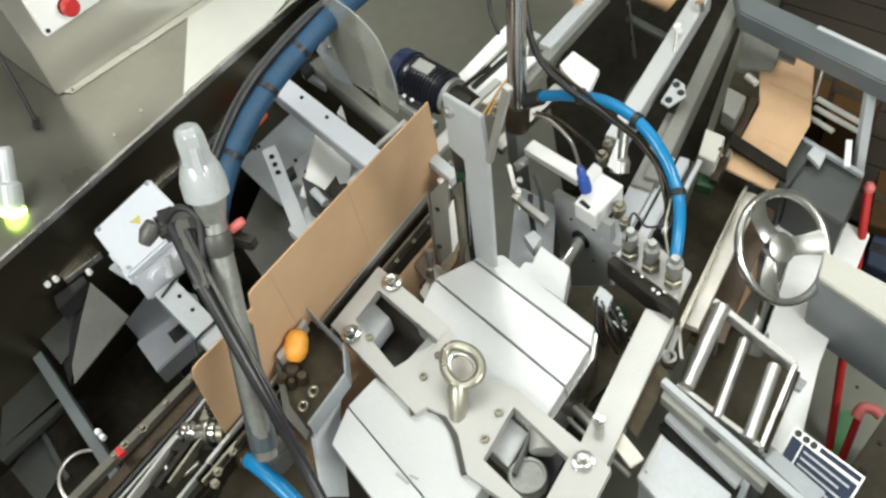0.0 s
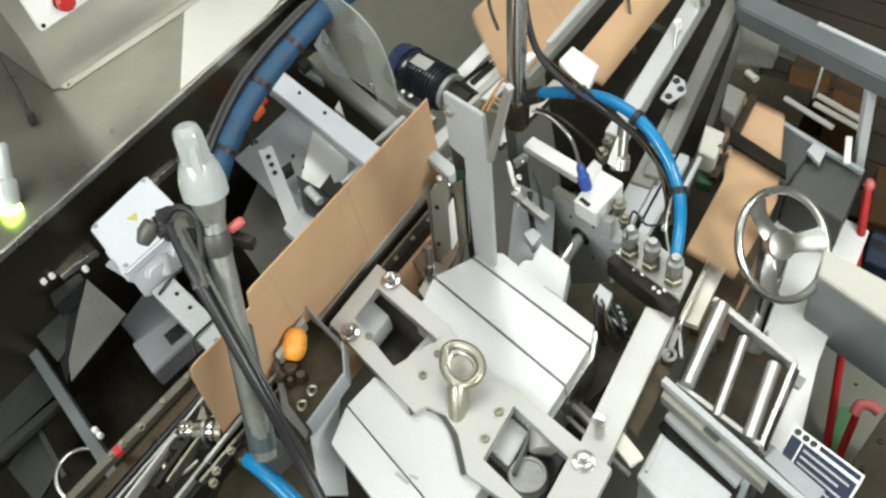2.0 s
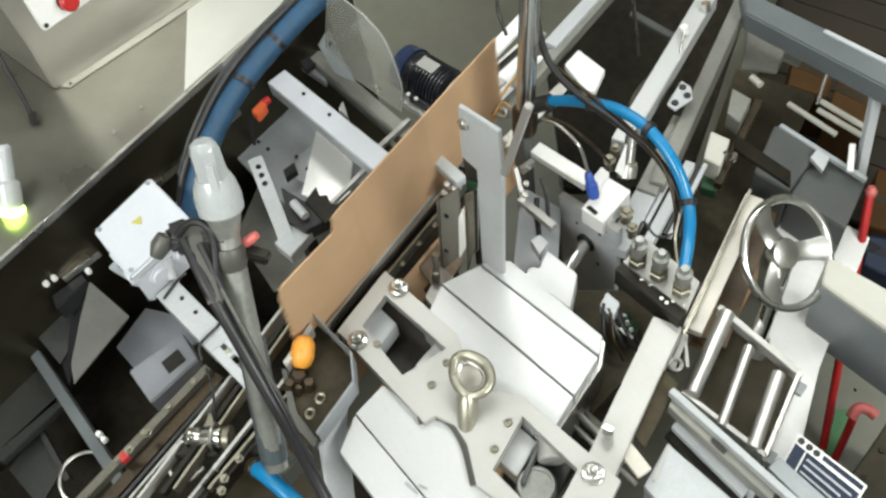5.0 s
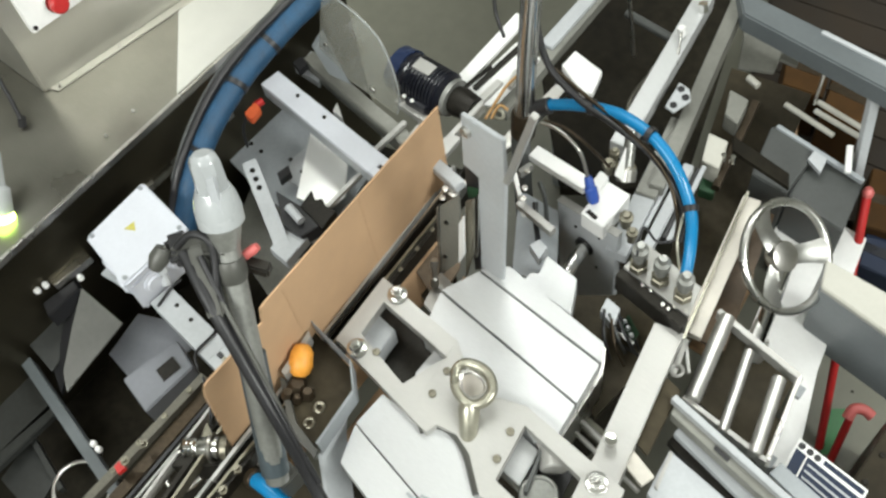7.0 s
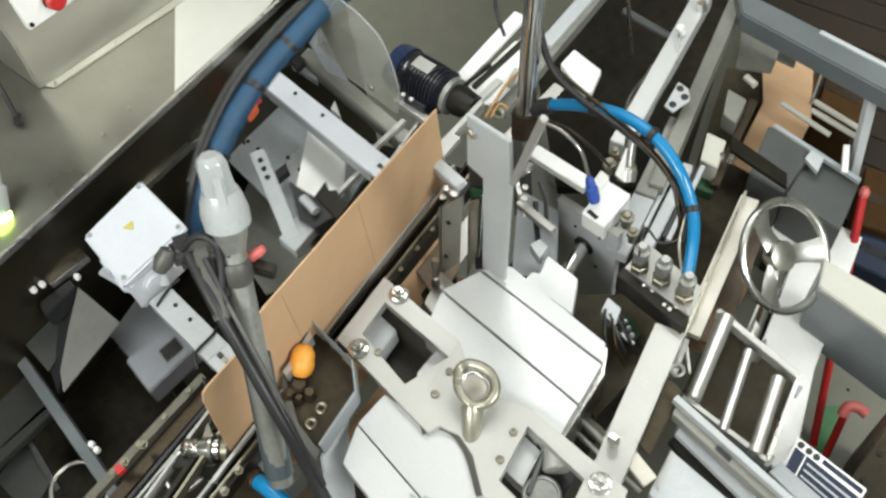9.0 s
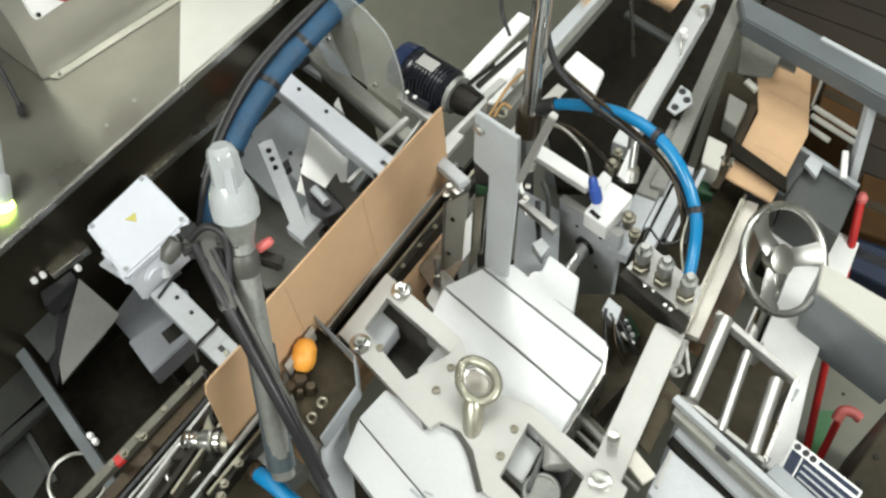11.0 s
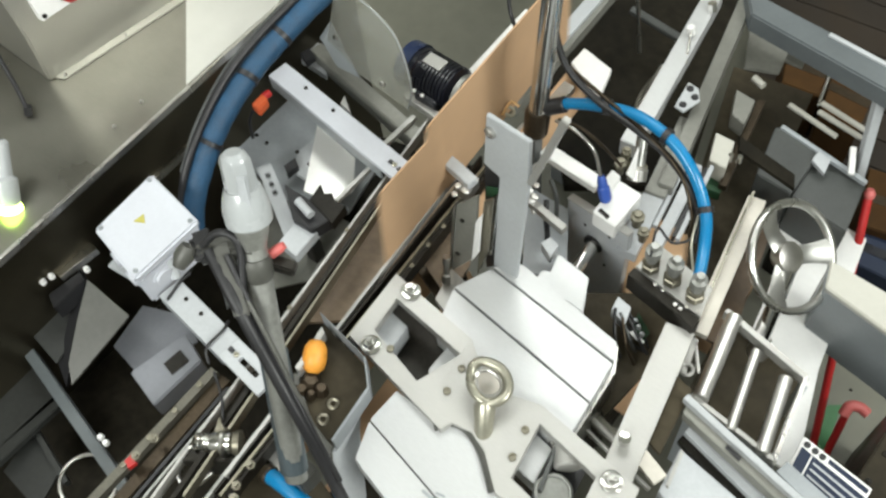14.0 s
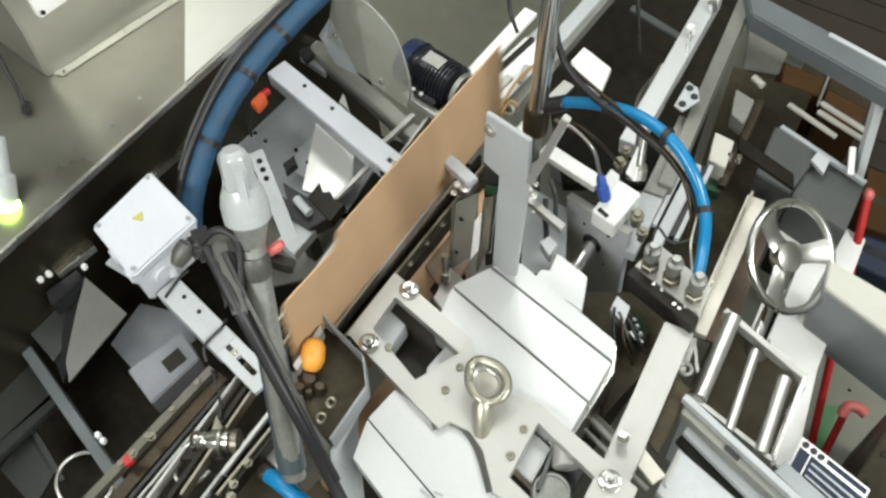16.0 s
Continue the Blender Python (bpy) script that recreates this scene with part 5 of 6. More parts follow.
GRIPPER = gripper()


def lift_box():
    b = thing("lift_box", "pale blue-grey lifting box beside the rails", "machine part", (-1.221, 0.199, 0.420))
    part("base_sheet", slab([(-1.254, 0.145, 0.600), (-1.279, 0.255, 0.600), (-1.171, 0.302, 0.600), (-1.108, 0.271, 0.600), (-1.136, 0.168, 0.600), (-1.153, 0.134, 0.600)], (0, 0, -0.004), 0.001), BLUEGREY, b)
    part("shell", slab([(-1.113, 0.120, 0.700), (-1.089, 0.254, 0.700), (-1.012, 0.232, 0.700), (-1.016, 0.102, 0.700)], (0, 0, -0.06), 0.003), BLUEGREY, b)
    part("pocket", slab([(-1.069, 0.177, 0.703), (-1.065, 0.221, 0.703), (-1.031, 0.215, 0.703), (-1.036, 0.171, 0.703)], (0, 0, -0.004), 0.0005), DARK, b)
    part("stem", bar((-1.092, 0.178, 0.640), plus((-1.092, 0.178, 0.640), (0, 0, -0.22)), 0.03, 0.03), DARK, b)
    return b


LIFTBOX = lift_box()


# ---- right-hand group ----
def handwheel():
    w = thing("handwheel", "polished chrome handwheel on a steel spindle", "handwheel", (-0.152, 1.080, 0.500))
    n = Vector((0.663, -0.026, 0.751)).normalized()
    c = Vector((-0.182, 1.204, 0.660))
    hub = c - n * 0.012
    d, s, u = basis(n)
    part("rim", torus(c, n, 0.118, 0.0095, 64, 14), WHEELSTEEL, w)
    for k in range(3):
        a = 1.66 + k * 2 * math.pi / 3
        o = s * math.cos(a) + u * math.sin(a)
        side = n.cross(o)
        bm = bmesh.new()
        rows = []
        for i in range(9):
            q = i / 8
            mid = hub + o * (0.012 + 0.102 * q) + n * (0.016 * q * q - 0.010 * math.sin(q * math.pi))
            half = 0.025 - 0.010 * math.sin(q * math.pi * 0.8) + 0.012 * q
            rows.append([bm.verts.new(mid + side * half * x + n * (0.004 * y + 0.003 * (1 - abs(x)))) for x, y in ((-1, 0), (-0.6, 1), (0.6, 1), (1, 0), (0.6, -1), (-0.6, -1))])
        for r0, r1 in zip(rows, rows[1:]):
            for i in range(6):
                bm.faces.new((r0[i], r0[(i + 1) % 6], r1[(i + 1) % 6], r1[i])).smooth = True
        bm.faces.new(rows[0][::-1])
        bm.faces.new(rows[-1])
        part("spoke", bm, SPOKESTEEL, w)
    part("hub", turned(hub - n * 0.03, hub + n * 0.014, [(0, 0.024), (0.5, 0.036), (0.9, 0.034), (1, 0.020)], 20), STEEL, w)
    part("spindle", rod((-0.175, 1.187, 0.640), (-0.142, 1.067, 0.460), 0.017, 18), CHROME, w)
    part("spindle_bush", turned((-0.146, 1.091, 0.490), (-0.139, 1.062, 0.450), [(0, 0.02), (0.7, 0.024), (1, 0.024)], 18), STEEL, w)


handwheel()


def roller_frame():
    r = thing("roller_frame", "steel roller frame with chromed guide rods", "roller frame", (-0.122, 1.072, 0.300))
    part("front_bar", bar((-0.225, 1.001, 0.675), (-0.023, 0.968, 0.675), 0.013, 0.03, 0.001), PLATE, r)
    part("side_bar", bar((-0.023, 0.968, 0.675), (0.014, 0.780, 0.675), 0.008, 0.03, 0.001), STEEL, r)
    part("back_bar", bar((-0.180, 0.797, 0.675), (0.014, 0.780, 0.675), 0.010, 0.03, 0.001), PLATE, r)
    part("floor_plate", slab([(-0.244, 1.106, 0.460), (-0.031, 1.071, 0.460), (0.007, 0.870, 0.460), (-0.213, 0.898, 0.460)], (0, 0, -0.01), 0.001), OILYSHADE, r)
    for p, q, rad in (((-0.203, 0.998, 0.675), (-0.162, 0.799, 0.675), 0.0165), ((-0.129, 0.961, 0.670), (-0.082, 0.779, 0.670), 0.0105), ((-0.053, 0.944, 0.670), (-0.011, 0.776, 0.670), 0.014), ((-0.170, 1.155, 0.530), (-0.155, 1.066, 0.520), 0.012)):
        part("guide_rod", rod(p, q, rad, 18, edge=0.002), RODSTEEL, r)
    for p in ((-0.023, 0.976, 0.660), (0.014, 0.787, 0.660), (-0.206, 1.005, 0.660)):
        part("corner_bracket", bar(p, plus(p, (0, 0, -0.2)), 0.012, 0.012, 0.001), DULL, r)
    part("white_deck", slab([(-0.394, 1.506, 0.440), (-0.089, 1.499, 0.440), (-0.013, 1.125, 0.440), (0.068, 0.874, 0.440), (-0.024, 0.873, 0.440), (-0.176, 1.097, 0.440), (-0.216, 1.293, 0.440)], (0, 0, -0.012), 0.002), WHITE, r, "bright white side deck")
    part("white_strip", bar((-0.253, 0.959, 0.600), (-0.329, 1.335, 0.600), 0.042, 0.02, 0.001), BUFF, r)
    part("brown_strip", slab([(-0.250, 1.004, 0.500), (-0.344, 1.422, 0.500), (-0.294, 1.429, 0.500), (-0.191, 1.014, 0.500)], (0, 0, -0.01), 0.001), LANE, r)
    part("thin_rail", bar((-0.257, 0.927, 0.620), (-0.342, 1.332, 0.620), 0.006, 0.01, 0.0005), BRASSY, r)
    part("link", bar((-0.211, 0.798, 0.740), (-0.231, 0.875, 0.740), 0.012, 0.008, 0.001), PLATE, r)
    part("link", bar((-0.188, 0.817, 0.740), (-0.228, 0.869, 0.740), 0.006, 0.008, 0.001), PLATE, r)
    part("link_ring", torus((-0.209, 0.805, 0.745), (0, 0, 1), 0.012, 0.004, 20, 8), PLATE, r)
    for p in ((-0.185, 0.926, 0.450), (0.005, 0.891, 0.450), (-0.026, 1.067, 0.450), (-0.366, 1.475, 0.430), (-0.123, 1.471, 0.430)):
        part("leg", bar((p[0], p[1], 0.0), p, 0.03, 0.03), GREY, r)


roller_frame()


def drive_box():
    b = thing("drive_box", "grey sheet-metal drive housing with a cream lid", "machine housing", (-0.001, 1.496, 0.000))
    lid = [(-0.116, 1.267, 0.630), (0.102, 1.265, 0.630), (0.147, 1.170, 0.630), (-0.093, 1.200, 0.630)]
    part("lid", slab(lid, (0, 0, -0.012), 0.003), CREAM, b)
    part("lip", bar((-0.091, 1.205, 0.617), (0.150, 1.174, 0.617), 0.008, 0.012, 0.001), PLATE, b)
    part("body", slab([plus(p, (0, 0, -0.014)) for p in lid], (0, 0, -0.22), 0.004), BOXGREY, b)
    for p in ((-0.066, 1.203, 0.591), (-0.061, 1.202, 0.398), (0.041, 1.189, 0.509), (0.070, 1.185, 0.327)):
        cap_screw(p, 0.004, b, (-0.13, -0.99, 0), DARK)


drive_box()


def red_stands():
    a = thing("red_post", "slim red painted steel post", "post", (-0.103, 1.691, 0.000))
    part("tube", rod((-0.139, 1.549, 0.530), (0.076, 1.166, 0.000), 0.0105, 14), RED, a)
    part("tip", turned((-0.135, 1.544, 0.525), (-0.141, 1.551, 0.545), [(0, 0.012), (0.5, 0.014), (1, 0.008)], 12), PINK, a)
    c = thing("red_lever", "red hand lever with a bent grip", "lever", (0.117, 1.136, 0.000))
    part("rod", rod((0.097, 1.221, 0.140), (0.117, 1.136, 0.000), 0.010, 12), RED, c)
    part("grip", hose([(0.093, 1.211, 0.140), (0.094, 1.235, 0.155), (0.115, 1.248, 0.155), (0.138, 1.246, 0.150)], 0.014), PINK, c)
    g = thing("floor_stripe", "worn green floor stripe", "floor marking", (0.084, 1.227, 0.002), kind="structure")
    part("stripe", slab([(0.050, 1.280, 0.004), (0.082, 1.305, 0.004), (0.110, 1.168, 0.004), (0.087, 1.150, 0.004)], (0, 0, -0.003), 0), GREEN, g)


red_stands()


def label_panel():
    p = thing("label_board", "blue and white printed label board", "sign", (0.093, 0.872, 0.550))
    a, b, c, d = Vector((0.036, 0.883, 0.615)), Vector((0.189, 0.868, 0.615)), Vector((0.191, 0.764, 0.615)), Vector((0.045, 0.791, 0.615))
    part("board", slab([a, b, c, d], (0, 0, -0.01), 0.001), WHITE, p)

    def at(s, t):
        return a * (1 - s) * (1 - t) + b * s * (1 - t) + c * s * t + d * (1 - s) * t

    def patch(s0, s1, t0, t1, h, mat, name):
        part(name, slab([at(s0, t0) + Vector((0, 0, h)), at(s1, t0) + Vector((0, 0, h)), at(s1, t1) + Vector((0, 0, h)), at(s0, t1) + Vector((0, 0, h))], (0, 0, -0.0015), 0), mat, p)

    patch(0.03, 0.97, 0.24, 0.99, 0.002, LABELBLUE, "blue_field")
    for k in range(4):
        patch(0.24, 0.9 - 0.1 * (k % 2), 0.36 + 0.15 * k, 0.40 + 0.15 * k, 0.004, PALE, "printed_bar")
    patch(0.18, 0.20, 0.26, 0.97, 0.004, WHITE, "printed_bar")
    patch(0.4, 0.97, 0.06, 0.16, 0.002, LABELBLUE, "printed_bar")
    for s in (0.08, 0.2, 0.31):
        part("hole", rod(at(s, 0.12) + Vector((0, 0, -0.001)), at(s, 0.12) + Vector((0, 0, 0.002)), 0.007, 16), BLACK, p)
    part("stem", bar(at(0.5, 0.5) - Vector((0, 0, 0.012)), at(0.5, 0.5) - Vector((0, 0, 0.612)), 0.03, 0.03), GREY, p)


label_panel()


def steel_tray():
    t = thing("steel_cover_plates", "bright steel cover plates on the outfeed side", "cover plate", (-0.073, 0.721, 0.600))
    # the second sheet is a dark strip drawn for the shaded gap
    for pts, mat in (([(-0.142, 0.689, 0.760), (-0.140, 0.724, 0.760), (0.029, 0.696, 0.760), (0.029, 0.654, 0.760)], PALE), ([(-0.146, 0.677, 0.735), (-0.142, 0.697, 0.735), (0.032, 0.669, 0.735), (0.039, 0.628, 0.735)], DARK), ([(-0.133, 0.664, 0.740), (0.028, 0.644, 0.740), (0.026, 0.534, 0.740), (-0.120, 0.570, 0.740)], PALE), ([(-0.116, 0.587, 0.745), (-0.131, 0.663, 0.745), (-0.124, 0.662, 0.745), (-0.108, 0.585, 0.745)], PLATE)):
        part("cover", slab(pts, (0, 0, -0.02), 0.0015), mat, t)
    part("base", slab([(-0.135, 0.676, 0.710), (0.039, 0.697, 0.710), (0.049, 0.562, 0.710), (-0.122, 0.579, 0.710)], (0, 0, -0.71), 0.002), GREY, t)


steel_tray()


def side_cover():
    k = thing("side_cover", "dark brown oily machine cover beside the label board", "machine cover", (0.155, 0.699, 0.0))
    pts = [(0.155, 0.699, 0.6), (0.159, 1.22, 0.6), (0.508, 1.12, 0.6), (0.505, 0.599, 0.6)]
    part("top", slab(pts, (0, 0, -0.012), 0.004), OILYSHADE, k)
    mid = sum((Vector(p) for p in pts), Vector()) / 4
    part("body", slab([plus(lerp(p, mid, 0.04), (0, 0, -0.013)) for p in pts], (0, 0, -0.585), 0.004), DARK, k)
    for t in (0.35, 0.5, 0.65):
        cap_screw(lerp(lerp(pts[0], pts[1], t), mid, 0.12), 0.006, k, mat=DARK)


side_cover()


def feeder():
    f = thing("sheet_feeder", "dark grey sheet feeder with bright rods", "feeder", (-0.348, 1.905, 0.000))
    part("housing", slab([(-0.400, 1.543, 0.600), (-0.278, 1.539, 0.600), (-0.275, 1.390, 0.600), (-0.365, 1.392, 0.600)], (0, 0, -0.20), 0.003), DARKGREY, f)
    part("housing", slab([(-0.287, 1.547, 0.580), (-0.155, 1.537, 0.580), (-0.127, 1.383, 0.580), (-0.272, 1.399, 0.580)], (0, 0, -0.20), 0.003), DARKGREY, f)
    part("pedestal", slab([(-0.292, 1.663, 0.380), (-0.207, 1.659, 0.380), (-0.191, 1.541, 0.380), (-0.301, 1.545, 0.380)], (0, 0, -0.38), 0.003), DARK, f)
    part("hood", slab([(-0.600, 1.737, 0.670), (-0.483, 1.740, 0.670), (-0.459, 1.630, 0.670), (-0.535, 1.596, 0.670)], (0, 0, -0.01), 0.002), OLIVE, f)
    part("edge_strip", bar((-0.388, 1.547, 0.605), (-0.153, 1.517, 0.605), 0.012, 0.012, 0.001), GREY, f)
    part("tab", slab([(-0.282, 1.496, 0.610), (-0.282, 1.527, 0.610), (-0.247, 1.522, 0.610), (-0.240, 1.477, 0.610)], (0, 0, -0.012), 0.001), PALE, f)
    for p, q in (((-0.344, 1.651, 0.620), (-0.204, 1.634, 0.620)), ((-0.339, 1.632, 0.610), (-0.199, 1.617, 0.610)), ((-0.407, 1.618, 0.600), (-0.270, 1.597, 0.600))):
        part("rod", rod(p, q, 0.007, 12), CREAM, f)
    part("hook", bar((-0.221, 1.570, 0.630), (-0.190, 1.506, 0.620), 0.014, 0.01, 0.001), WHITE, f)
    part("thin_rod", rod((-0.363, 1.698, 0.720), (-0.347, 1.637, 0.620), 0.004, 10), STEEL, f)
    part("shaft", rod((-0.503, 1.591, 0.660), (-0.471, 1.581, 0.660), 0.009, 12), CREAM, f)
    part("block", slab([(-0.478, 1.366, 0.700), (-0.430, 1.369, 0.700), (-0.407, 1.292, 0.700), (-0.449, 1.290, 0.700)], (0, 0, -0.06), 0.002), CREAM, f)
    part("block", slab([(-0.506, 1.503, 0.700), (-0.454, 1.499, 0.700), (-0.439, 1.423, 0.700), (-0.476, 1.431, 0.700)], (0, 0, -0.05), 0.002), OLIVE, f)
    part("chain_rail", bar((-0.398, 1.276, 0.660), (-0.452, 1.542, 0.660), 0.018, 0.02, 0.001), BRONZE, f)
    for p in ((-0.418, 1.331, 0.680), (-0.399, 1.339, 0.680)):
        part("pin", turned(p, plus(p, (0, 0, 0.02)), [(0, 0.008), (1, 0.006)], 10), CHROME, f)
    part("cross_bar", slab([(-0.439, 1.412, 0.672), (-0.283, 1.389, 0.672), (-0.264, 1.354, 0.672), (-0.416, 1.373, 0.672)], (0, 0, -0.012), 0.001), PAN, f, "dark bar across the feed lane")
    part("green_block", slab([(-0.453, 1.311, 0.640), (-0.413, 1.321, 0.640), (-0.395, 1.266, 0.640), (-0.430, 1.259, 0.640)], (0, 0, -0.03), 0.002), DARKGREEN, f)
    part("lane_floor", slab([(-0.620, 1.767, 0.460), (-0.405, 1.804, 0.460), (-0.341, 1.490, 0.460), (-0.255, 0.917, 0.460), (-0.340, 0.886, 0.460)], (0, 0, -0.01), 0.001), OILYSHADE, f)


feeder()


def boxes():
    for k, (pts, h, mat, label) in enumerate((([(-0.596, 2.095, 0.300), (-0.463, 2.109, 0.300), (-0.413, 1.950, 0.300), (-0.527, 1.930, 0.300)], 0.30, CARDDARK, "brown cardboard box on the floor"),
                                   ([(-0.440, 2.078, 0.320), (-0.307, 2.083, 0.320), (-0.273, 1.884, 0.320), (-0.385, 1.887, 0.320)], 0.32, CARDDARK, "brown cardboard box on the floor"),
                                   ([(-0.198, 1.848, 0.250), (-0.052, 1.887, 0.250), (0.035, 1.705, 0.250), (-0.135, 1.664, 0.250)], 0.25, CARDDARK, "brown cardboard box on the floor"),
                                   ([(-0.121, 1.687, 0.220), (0.039, 1.720, 0.220), (0.103, 1.587, 0.220), (-0.085, 1.571, 0.220)], 0.22, LABELBLUE, "dark blue crate on the floor"))):
        o = Vector(pts[0])
        b = thing("carton" if k < 3 else "crate", label, "box", (o.x, o.y, 0))
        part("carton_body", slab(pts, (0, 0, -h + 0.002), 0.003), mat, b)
        part("tape", bar(plus(lerp(pts[0], pts[3], 0.5), (0, 0, 0.001)), plus(lerp(pts[1], pts[2], 0.5), (0, 0, 0.001)), 0.03, 0.0015, 0), BRONZE if k < 3 else NAVY, b)


boxes()


def pallet():
    # pallet added to darken the floor behind the feeder
    b = thing("pallet", "dark wooden pallet added to darken the floor", "pallet", (-0.510, 2.200, 0.000))
    a, d = Vector((-0.869, 2.615, 0.120)), Vector((-0.533, 1.712, 0.120))
    e = Vector((-0.272, 2.686, 0.120)) - a
    for k in range(9):
        p, q = a.lerp(d, k / 9 + 0.001), a.lerp(d, (k + 1) / 9 - 0.002)
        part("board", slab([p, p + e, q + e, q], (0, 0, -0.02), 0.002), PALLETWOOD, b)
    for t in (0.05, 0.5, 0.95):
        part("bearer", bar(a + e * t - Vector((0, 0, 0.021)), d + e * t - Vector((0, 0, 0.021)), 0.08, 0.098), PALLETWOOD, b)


pallet()


# ---- cardboard ----
LEFT, RIGHT = Vector((-0.766, 0.147, 0.80)), Vector((-0.826, 0.846, 0.80))
ALONG = (RIGHT - LEFT).normalized()


def card():
    ob = thing("cardboard_blank", "plain brown cardboard blank standing on edge", "cardboard sheet", group="cardboard blanks")
    up = Vector((0, 0, 1))
    across = Vector((ALONG.y, -ALONG.x, 0))
    pts = [ALONG * a + up * h for a, h in ((0, 0), (0.718, 0), (0.720, 0.236), (0.56, 0.243), (0.20, 0.255), (0.185, 0.252), (0.176, 0.216), (0.040, 0.229), (0.026, 0.226), (0.018, 0.205))]
    part("sheet", slab(pts, (-0.004, 0, 0), 0.0006), CARD, ob)
    part("lower_flap", slab([ALONG * 0.17 + across * 0.030 - up * 0.045, ALONG * 0.69 + across * 0.030 - up * 0.045, ALONG * 0.67 + across * 0.085 - up * 0.115, ALONG * 0.19 + across * 0.085 - up * 0.115], (-0.002, 0, -0.003), 0.0005), CARD, ob)
    d = ALONG * 0.7
    for t in (0.34, 0.66):
        e = Vector((0.0004, 0, 0))
        part("crease", slab([d * t + e, d * t + up * 0.24 + e, d * (t + 0.003) + up * 0.24 + e, d * (t + 0.003) + e], (-0.001, 0, 0), 0), CARDLINE, ob)
    return ob


PERIOD = 1.83
CARDS = [card()]
for i in range(10):
    CARDS.append(copy_thing(CARDS[0], Matrix.Translation((0, 0, 0))))


def flat_card():
    ob = thing("cardboard_flap", "plain brown cardboard flap in the feed lane", "cardboard sheet", group="cardboard flaps")
    part("sheet", slab([(0.0, -0.21, 0), (0.12, -0.21, 0), (0.09, 0.01, 0), (-0.02, 0.232, 0), (-0.128, 0.232, 0), (-0.141, 0.175, 0), (-0.036, 0.0, 0)], (0, 0, 0.004), 0.0006), CARD, ob)
    for y in (-0.09, 0.07):
        part("crease", slab([(-0.025 - y * 0.4, y, 0.0044), (0.075 - y * 0.25, y, 0.0044), (0.075 - y * 0.25, y + 0.003, 0.0044), (-0.025 - y * 0.4, y + 0.003, 0.0044)], (0, 0, -0.001), 0), CARDLINE, ob)
    return ob


FLAPS = [flat_card()]
for i in range(10):
    FLAPS.append(copy_thing(FLAPS[0], Matrix.Translation((0, 0, 0))))


# ---- movement ----
def timed(ob, keys, turn=lambda t: Matrix()):
    """Straight moves between (seconds, place, turn) keys, held before and after."""
    def where(t):
        if t <= keys[0][0]:
            return keys[0][1], keys[0][2]
        for (t0, p0, a0), (t1, p1, a1) in zip(keys, keys[1:]):
            if t0 <= t <= t1:
                s = (t - t0) / (t1 - t0)
                return p0.lerp(p1, s), a0 + (a1 - a0) * s
        return keys[-1][1], keys[-1][2]

    times = sorted({0.0, 16.0, *[round(k[0], 3) for k in keys if 0 < k[0] < 16]})
    rows = []
    for t in times:
        p, a = where(t)
        rows.append((t, Matrix.Translation(p) @ Matrix.Rotation(radians(a), 4, ALONG)))
    walk(ob, rows)


def cycle(ob, home, move, stages):
    """The same stroke in every machine cycle: stages of (share of the cycle's seconds, stroke)."""
    keys = [(k * PERIOD - 0.015 + ph, home + move * s, 0.0) for k in range(-1, 10) for ph, s in stages]
    timed(ob, keys)


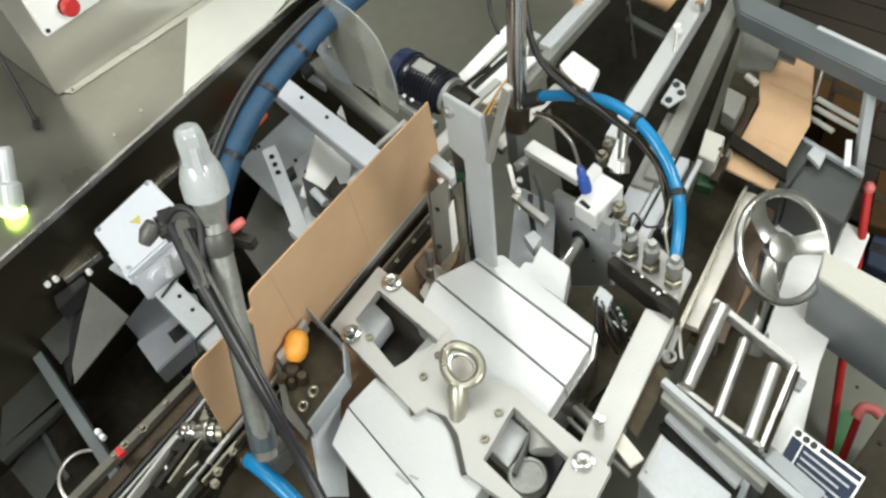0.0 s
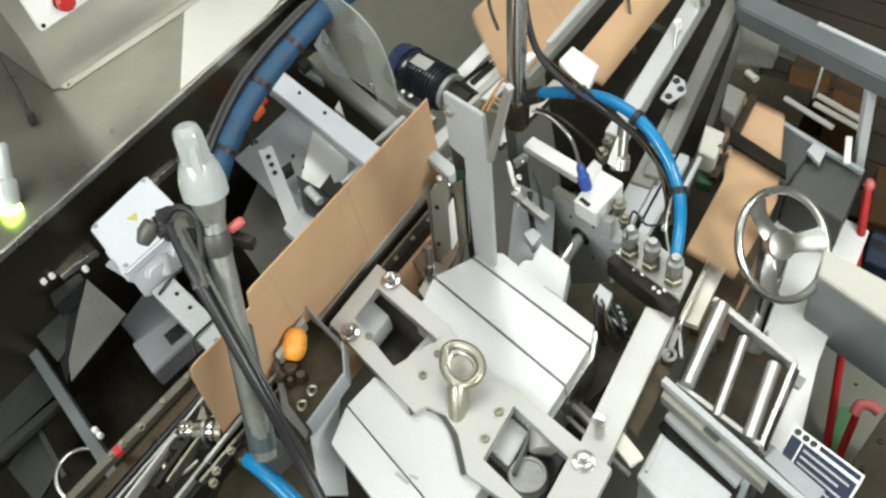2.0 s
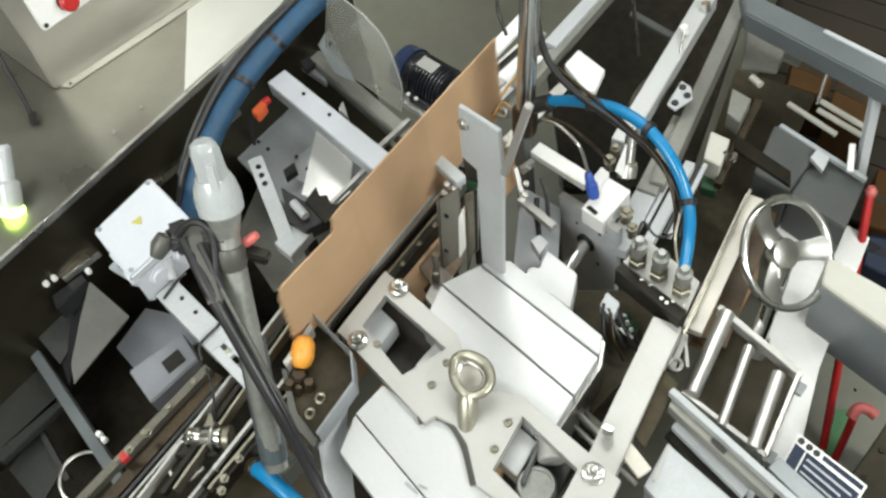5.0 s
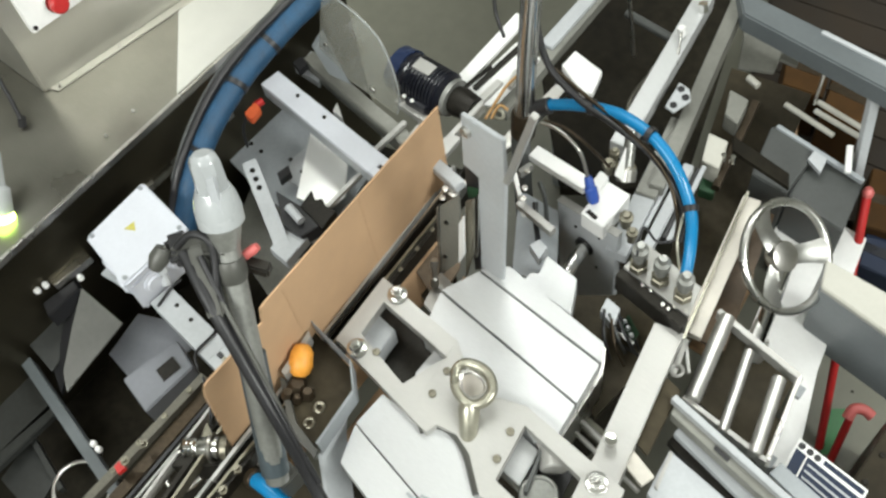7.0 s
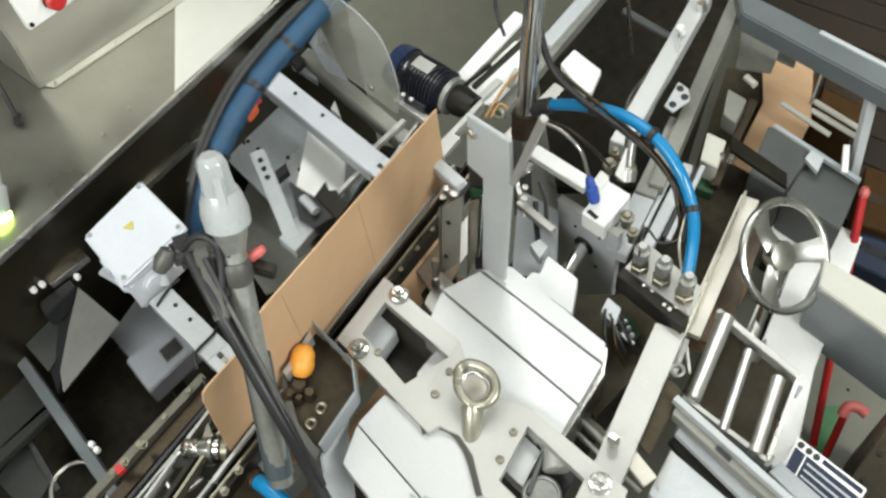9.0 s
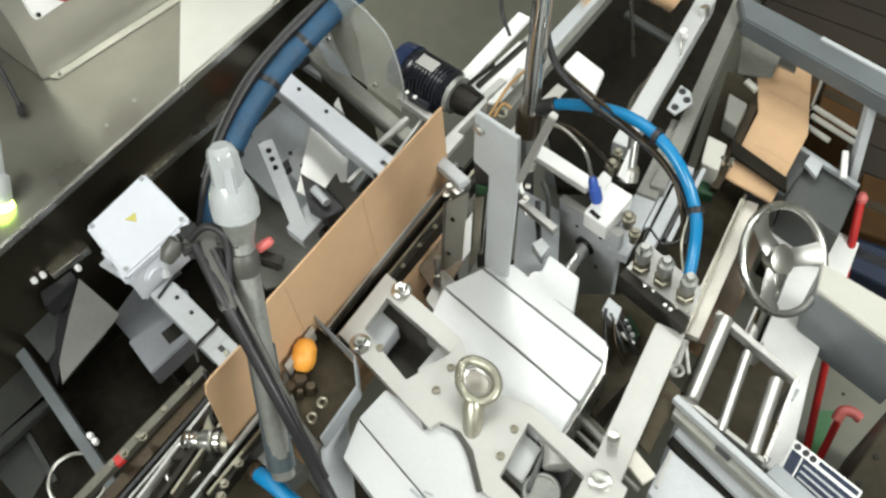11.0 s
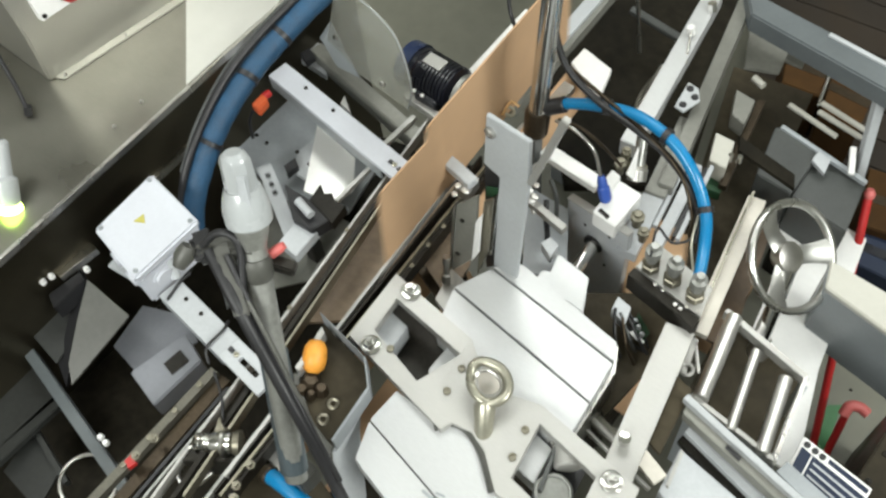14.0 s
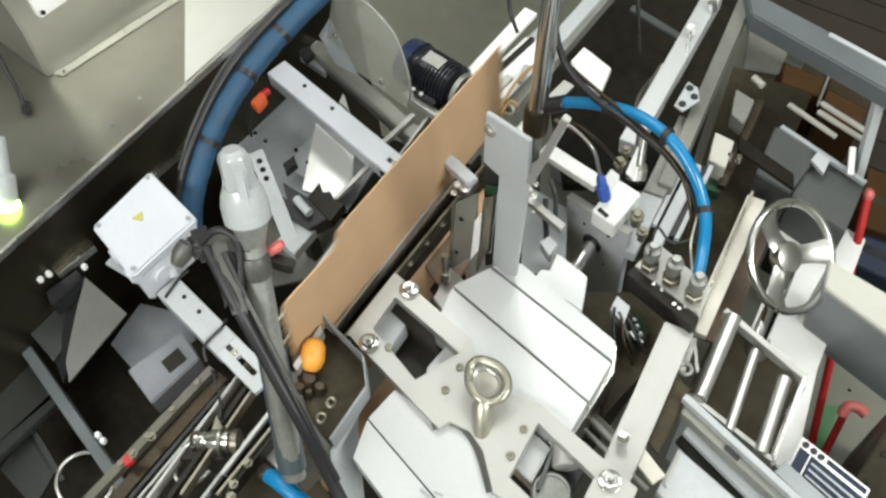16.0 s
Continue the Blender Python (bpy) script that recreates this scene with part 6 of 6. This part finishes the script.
def motions():
    cycle(CARRIAGE, Vector((-0.5, 0.55, 0.8)), Vector((-0.0094, 0.0383, -0.0118)), ((0.20, 0), (0.33, 1), (1.05, 1), (1.18, 0)))
    cycle(FEEDHOSE, FEEDHOSE.location.copy(), Vector((-0.0094, 0.0383, -0.0118)), ((0.20, 0), (0.33, 1), (1.05, 1), (1.18, 0)))
    # the pole sways further than the carriage that holds it
    cycle(POLE, Vector((0, 0, 0)), Vector((-0.001, 0.0125, 0.0)), ((0.20, 0), (0.33, 1), (1.05, 1), (1.18, 0)))
    cycle(BUNDLE, BUNDLE.location.copy(), Vector((0.055, 0.03, -0.01)), ((0.12, 1), (0.38, 0), (1.58, 0), (1.76, 1)))
    cycle(PUSHER, PUSHER.location.copy(), Vector((-0.005, 0.05, -0.01)), ((0.12, 1), (0.38, 0), (1.58, 0), (1.76, 1)))
    # the drilled arm swings down out of the way while the blank waits
    cycle(PUSHARM, Vector((0, 0, 0)), Vector((-0.03, 0.03, -0.2)), ((0.14, 0), (0.40, 1), (1.12, 1), (1.26, 0)))
    cycle(GRIPPER, GRIPPER.location.copy(), Vector((0.02, 0.055, 0)), ((0.12, 1), (0.38, 0), (1.58, 0), (1.76, 1)))
    cycle(LIFTBOX, LIFTBOX.location.copy(), Vector((-0.04, 0.055, 0)), ((0.12, 1), (0.38, 0), (1.58, 0), (1.76, 1)))
    for k, ob in zip(range(-2, 9), CARDS):
        b = k * PERIOD - 0.01
        wait = LEFT + ALONG * 0.955
        low = Vector((0, 0, -0.29))
        timed(ob, [(b - 0.25, wait + ALONG * 0.9 + Vector((0.006 * k, 0, -0.05)), -30.0), (b + 0.12, wait + ALONG * 0.12 + Vector((0, 0, -0.03)), -28.0), (b + 0.26, wait - ALONG * 0.04 + Vector((0, 0, -0.03)), -26.0), (b + 0.36, wait - ALONG * 0.17 + Vector((0, 0, -0.03)), -24.0), (b + 0.50, wait - ALONG * 0.21, -20.0), (b + 0.59, wait, 0.0),
                   (b + 0.90, wait, 0.0), (b + 1.00, LEFT + ALONG * 0.80, 0.0), (b + 1.10, LEFT + ALONG * 0.665, 0.0), (b + 1.20, LEFT + ALONG * 0.46, 0.0), (b + 1.30, LEFT + ALONG * 0.30, 0.0), (b + 1.40, LEFT + ALONG * 0.13, 0.0), (b + 1.50, LEFT + ALONG * 0.025, 0.0), (b + 1.57, LEFT, 0.0), (b + 2.26, LEFT, 0.0), (b + 2.5, LEFT + low, 0.0),
                   (b + 3.6, LEFT + low * 1.05, 0.0), (b + 4.0, LEFT + Vector((0.03 - 0.008 * k, 0, -0.798)), 0.0)])
    lane = Vector((-0.297, 1.090, 0.640))
    back = (Vector((-0.417, 1.609, 0.640)) - lane)
    out = Vector((-0.201, 0.767, 0.640)) - lane
    aside = Vector((-0.377, 1.035, 0.640)) - lane
    for k, ob in zip(range(-2, 9), FLAPS):
        b = k * PERIOD - 0.01
        timed(ob, [(b - 0.5, lane + back * 0.3 + Vector((0, 0, -0.22 - 0.005 * (k + 2))), 0.0), (b - 0.22, lane + back * 1.12 + Vector((0, 0, -0.17)), 0.0), (b - 0.10, lane + back * 1.05 + Vector((0, 0, -0.08)), 0.0), (b - 0.01, lane + back * 0.90, 0.0), (b + 0.09, lane + back * 0.75, 0.0), (b + 0.19, lane + back * 0.40, 0.0), (b + 0.29, lane + back * 0.22, 0.0), (b + 0.39, lane + back * 0.09, 0.0), (b + 0.6, lane, 0.0), (b + 0.93, lane + out * 0.1, 0.0), (b + 0.99, lane + out * 0.22, 0.0), (b + 1.08, lane + out * 0.3 + aside * 0.65, 0.0), (b + 1.18, lane + out * 0.36 + aside * 1.05 + Vector((0, 0, -0.02)), 0.0),
                   (b + 1.28, lane + out * 0.36 + aside * 2.4 + Vector((0, 0, -0.06)), 0.0), (b + 1.42, Vector((-0.5, 0.1, 0.48)), 0.0), (b + 1.7, Vector((-0.45, -0.42, 0.425 + 0.006 * (k + 2))), 0.0)])


motions()
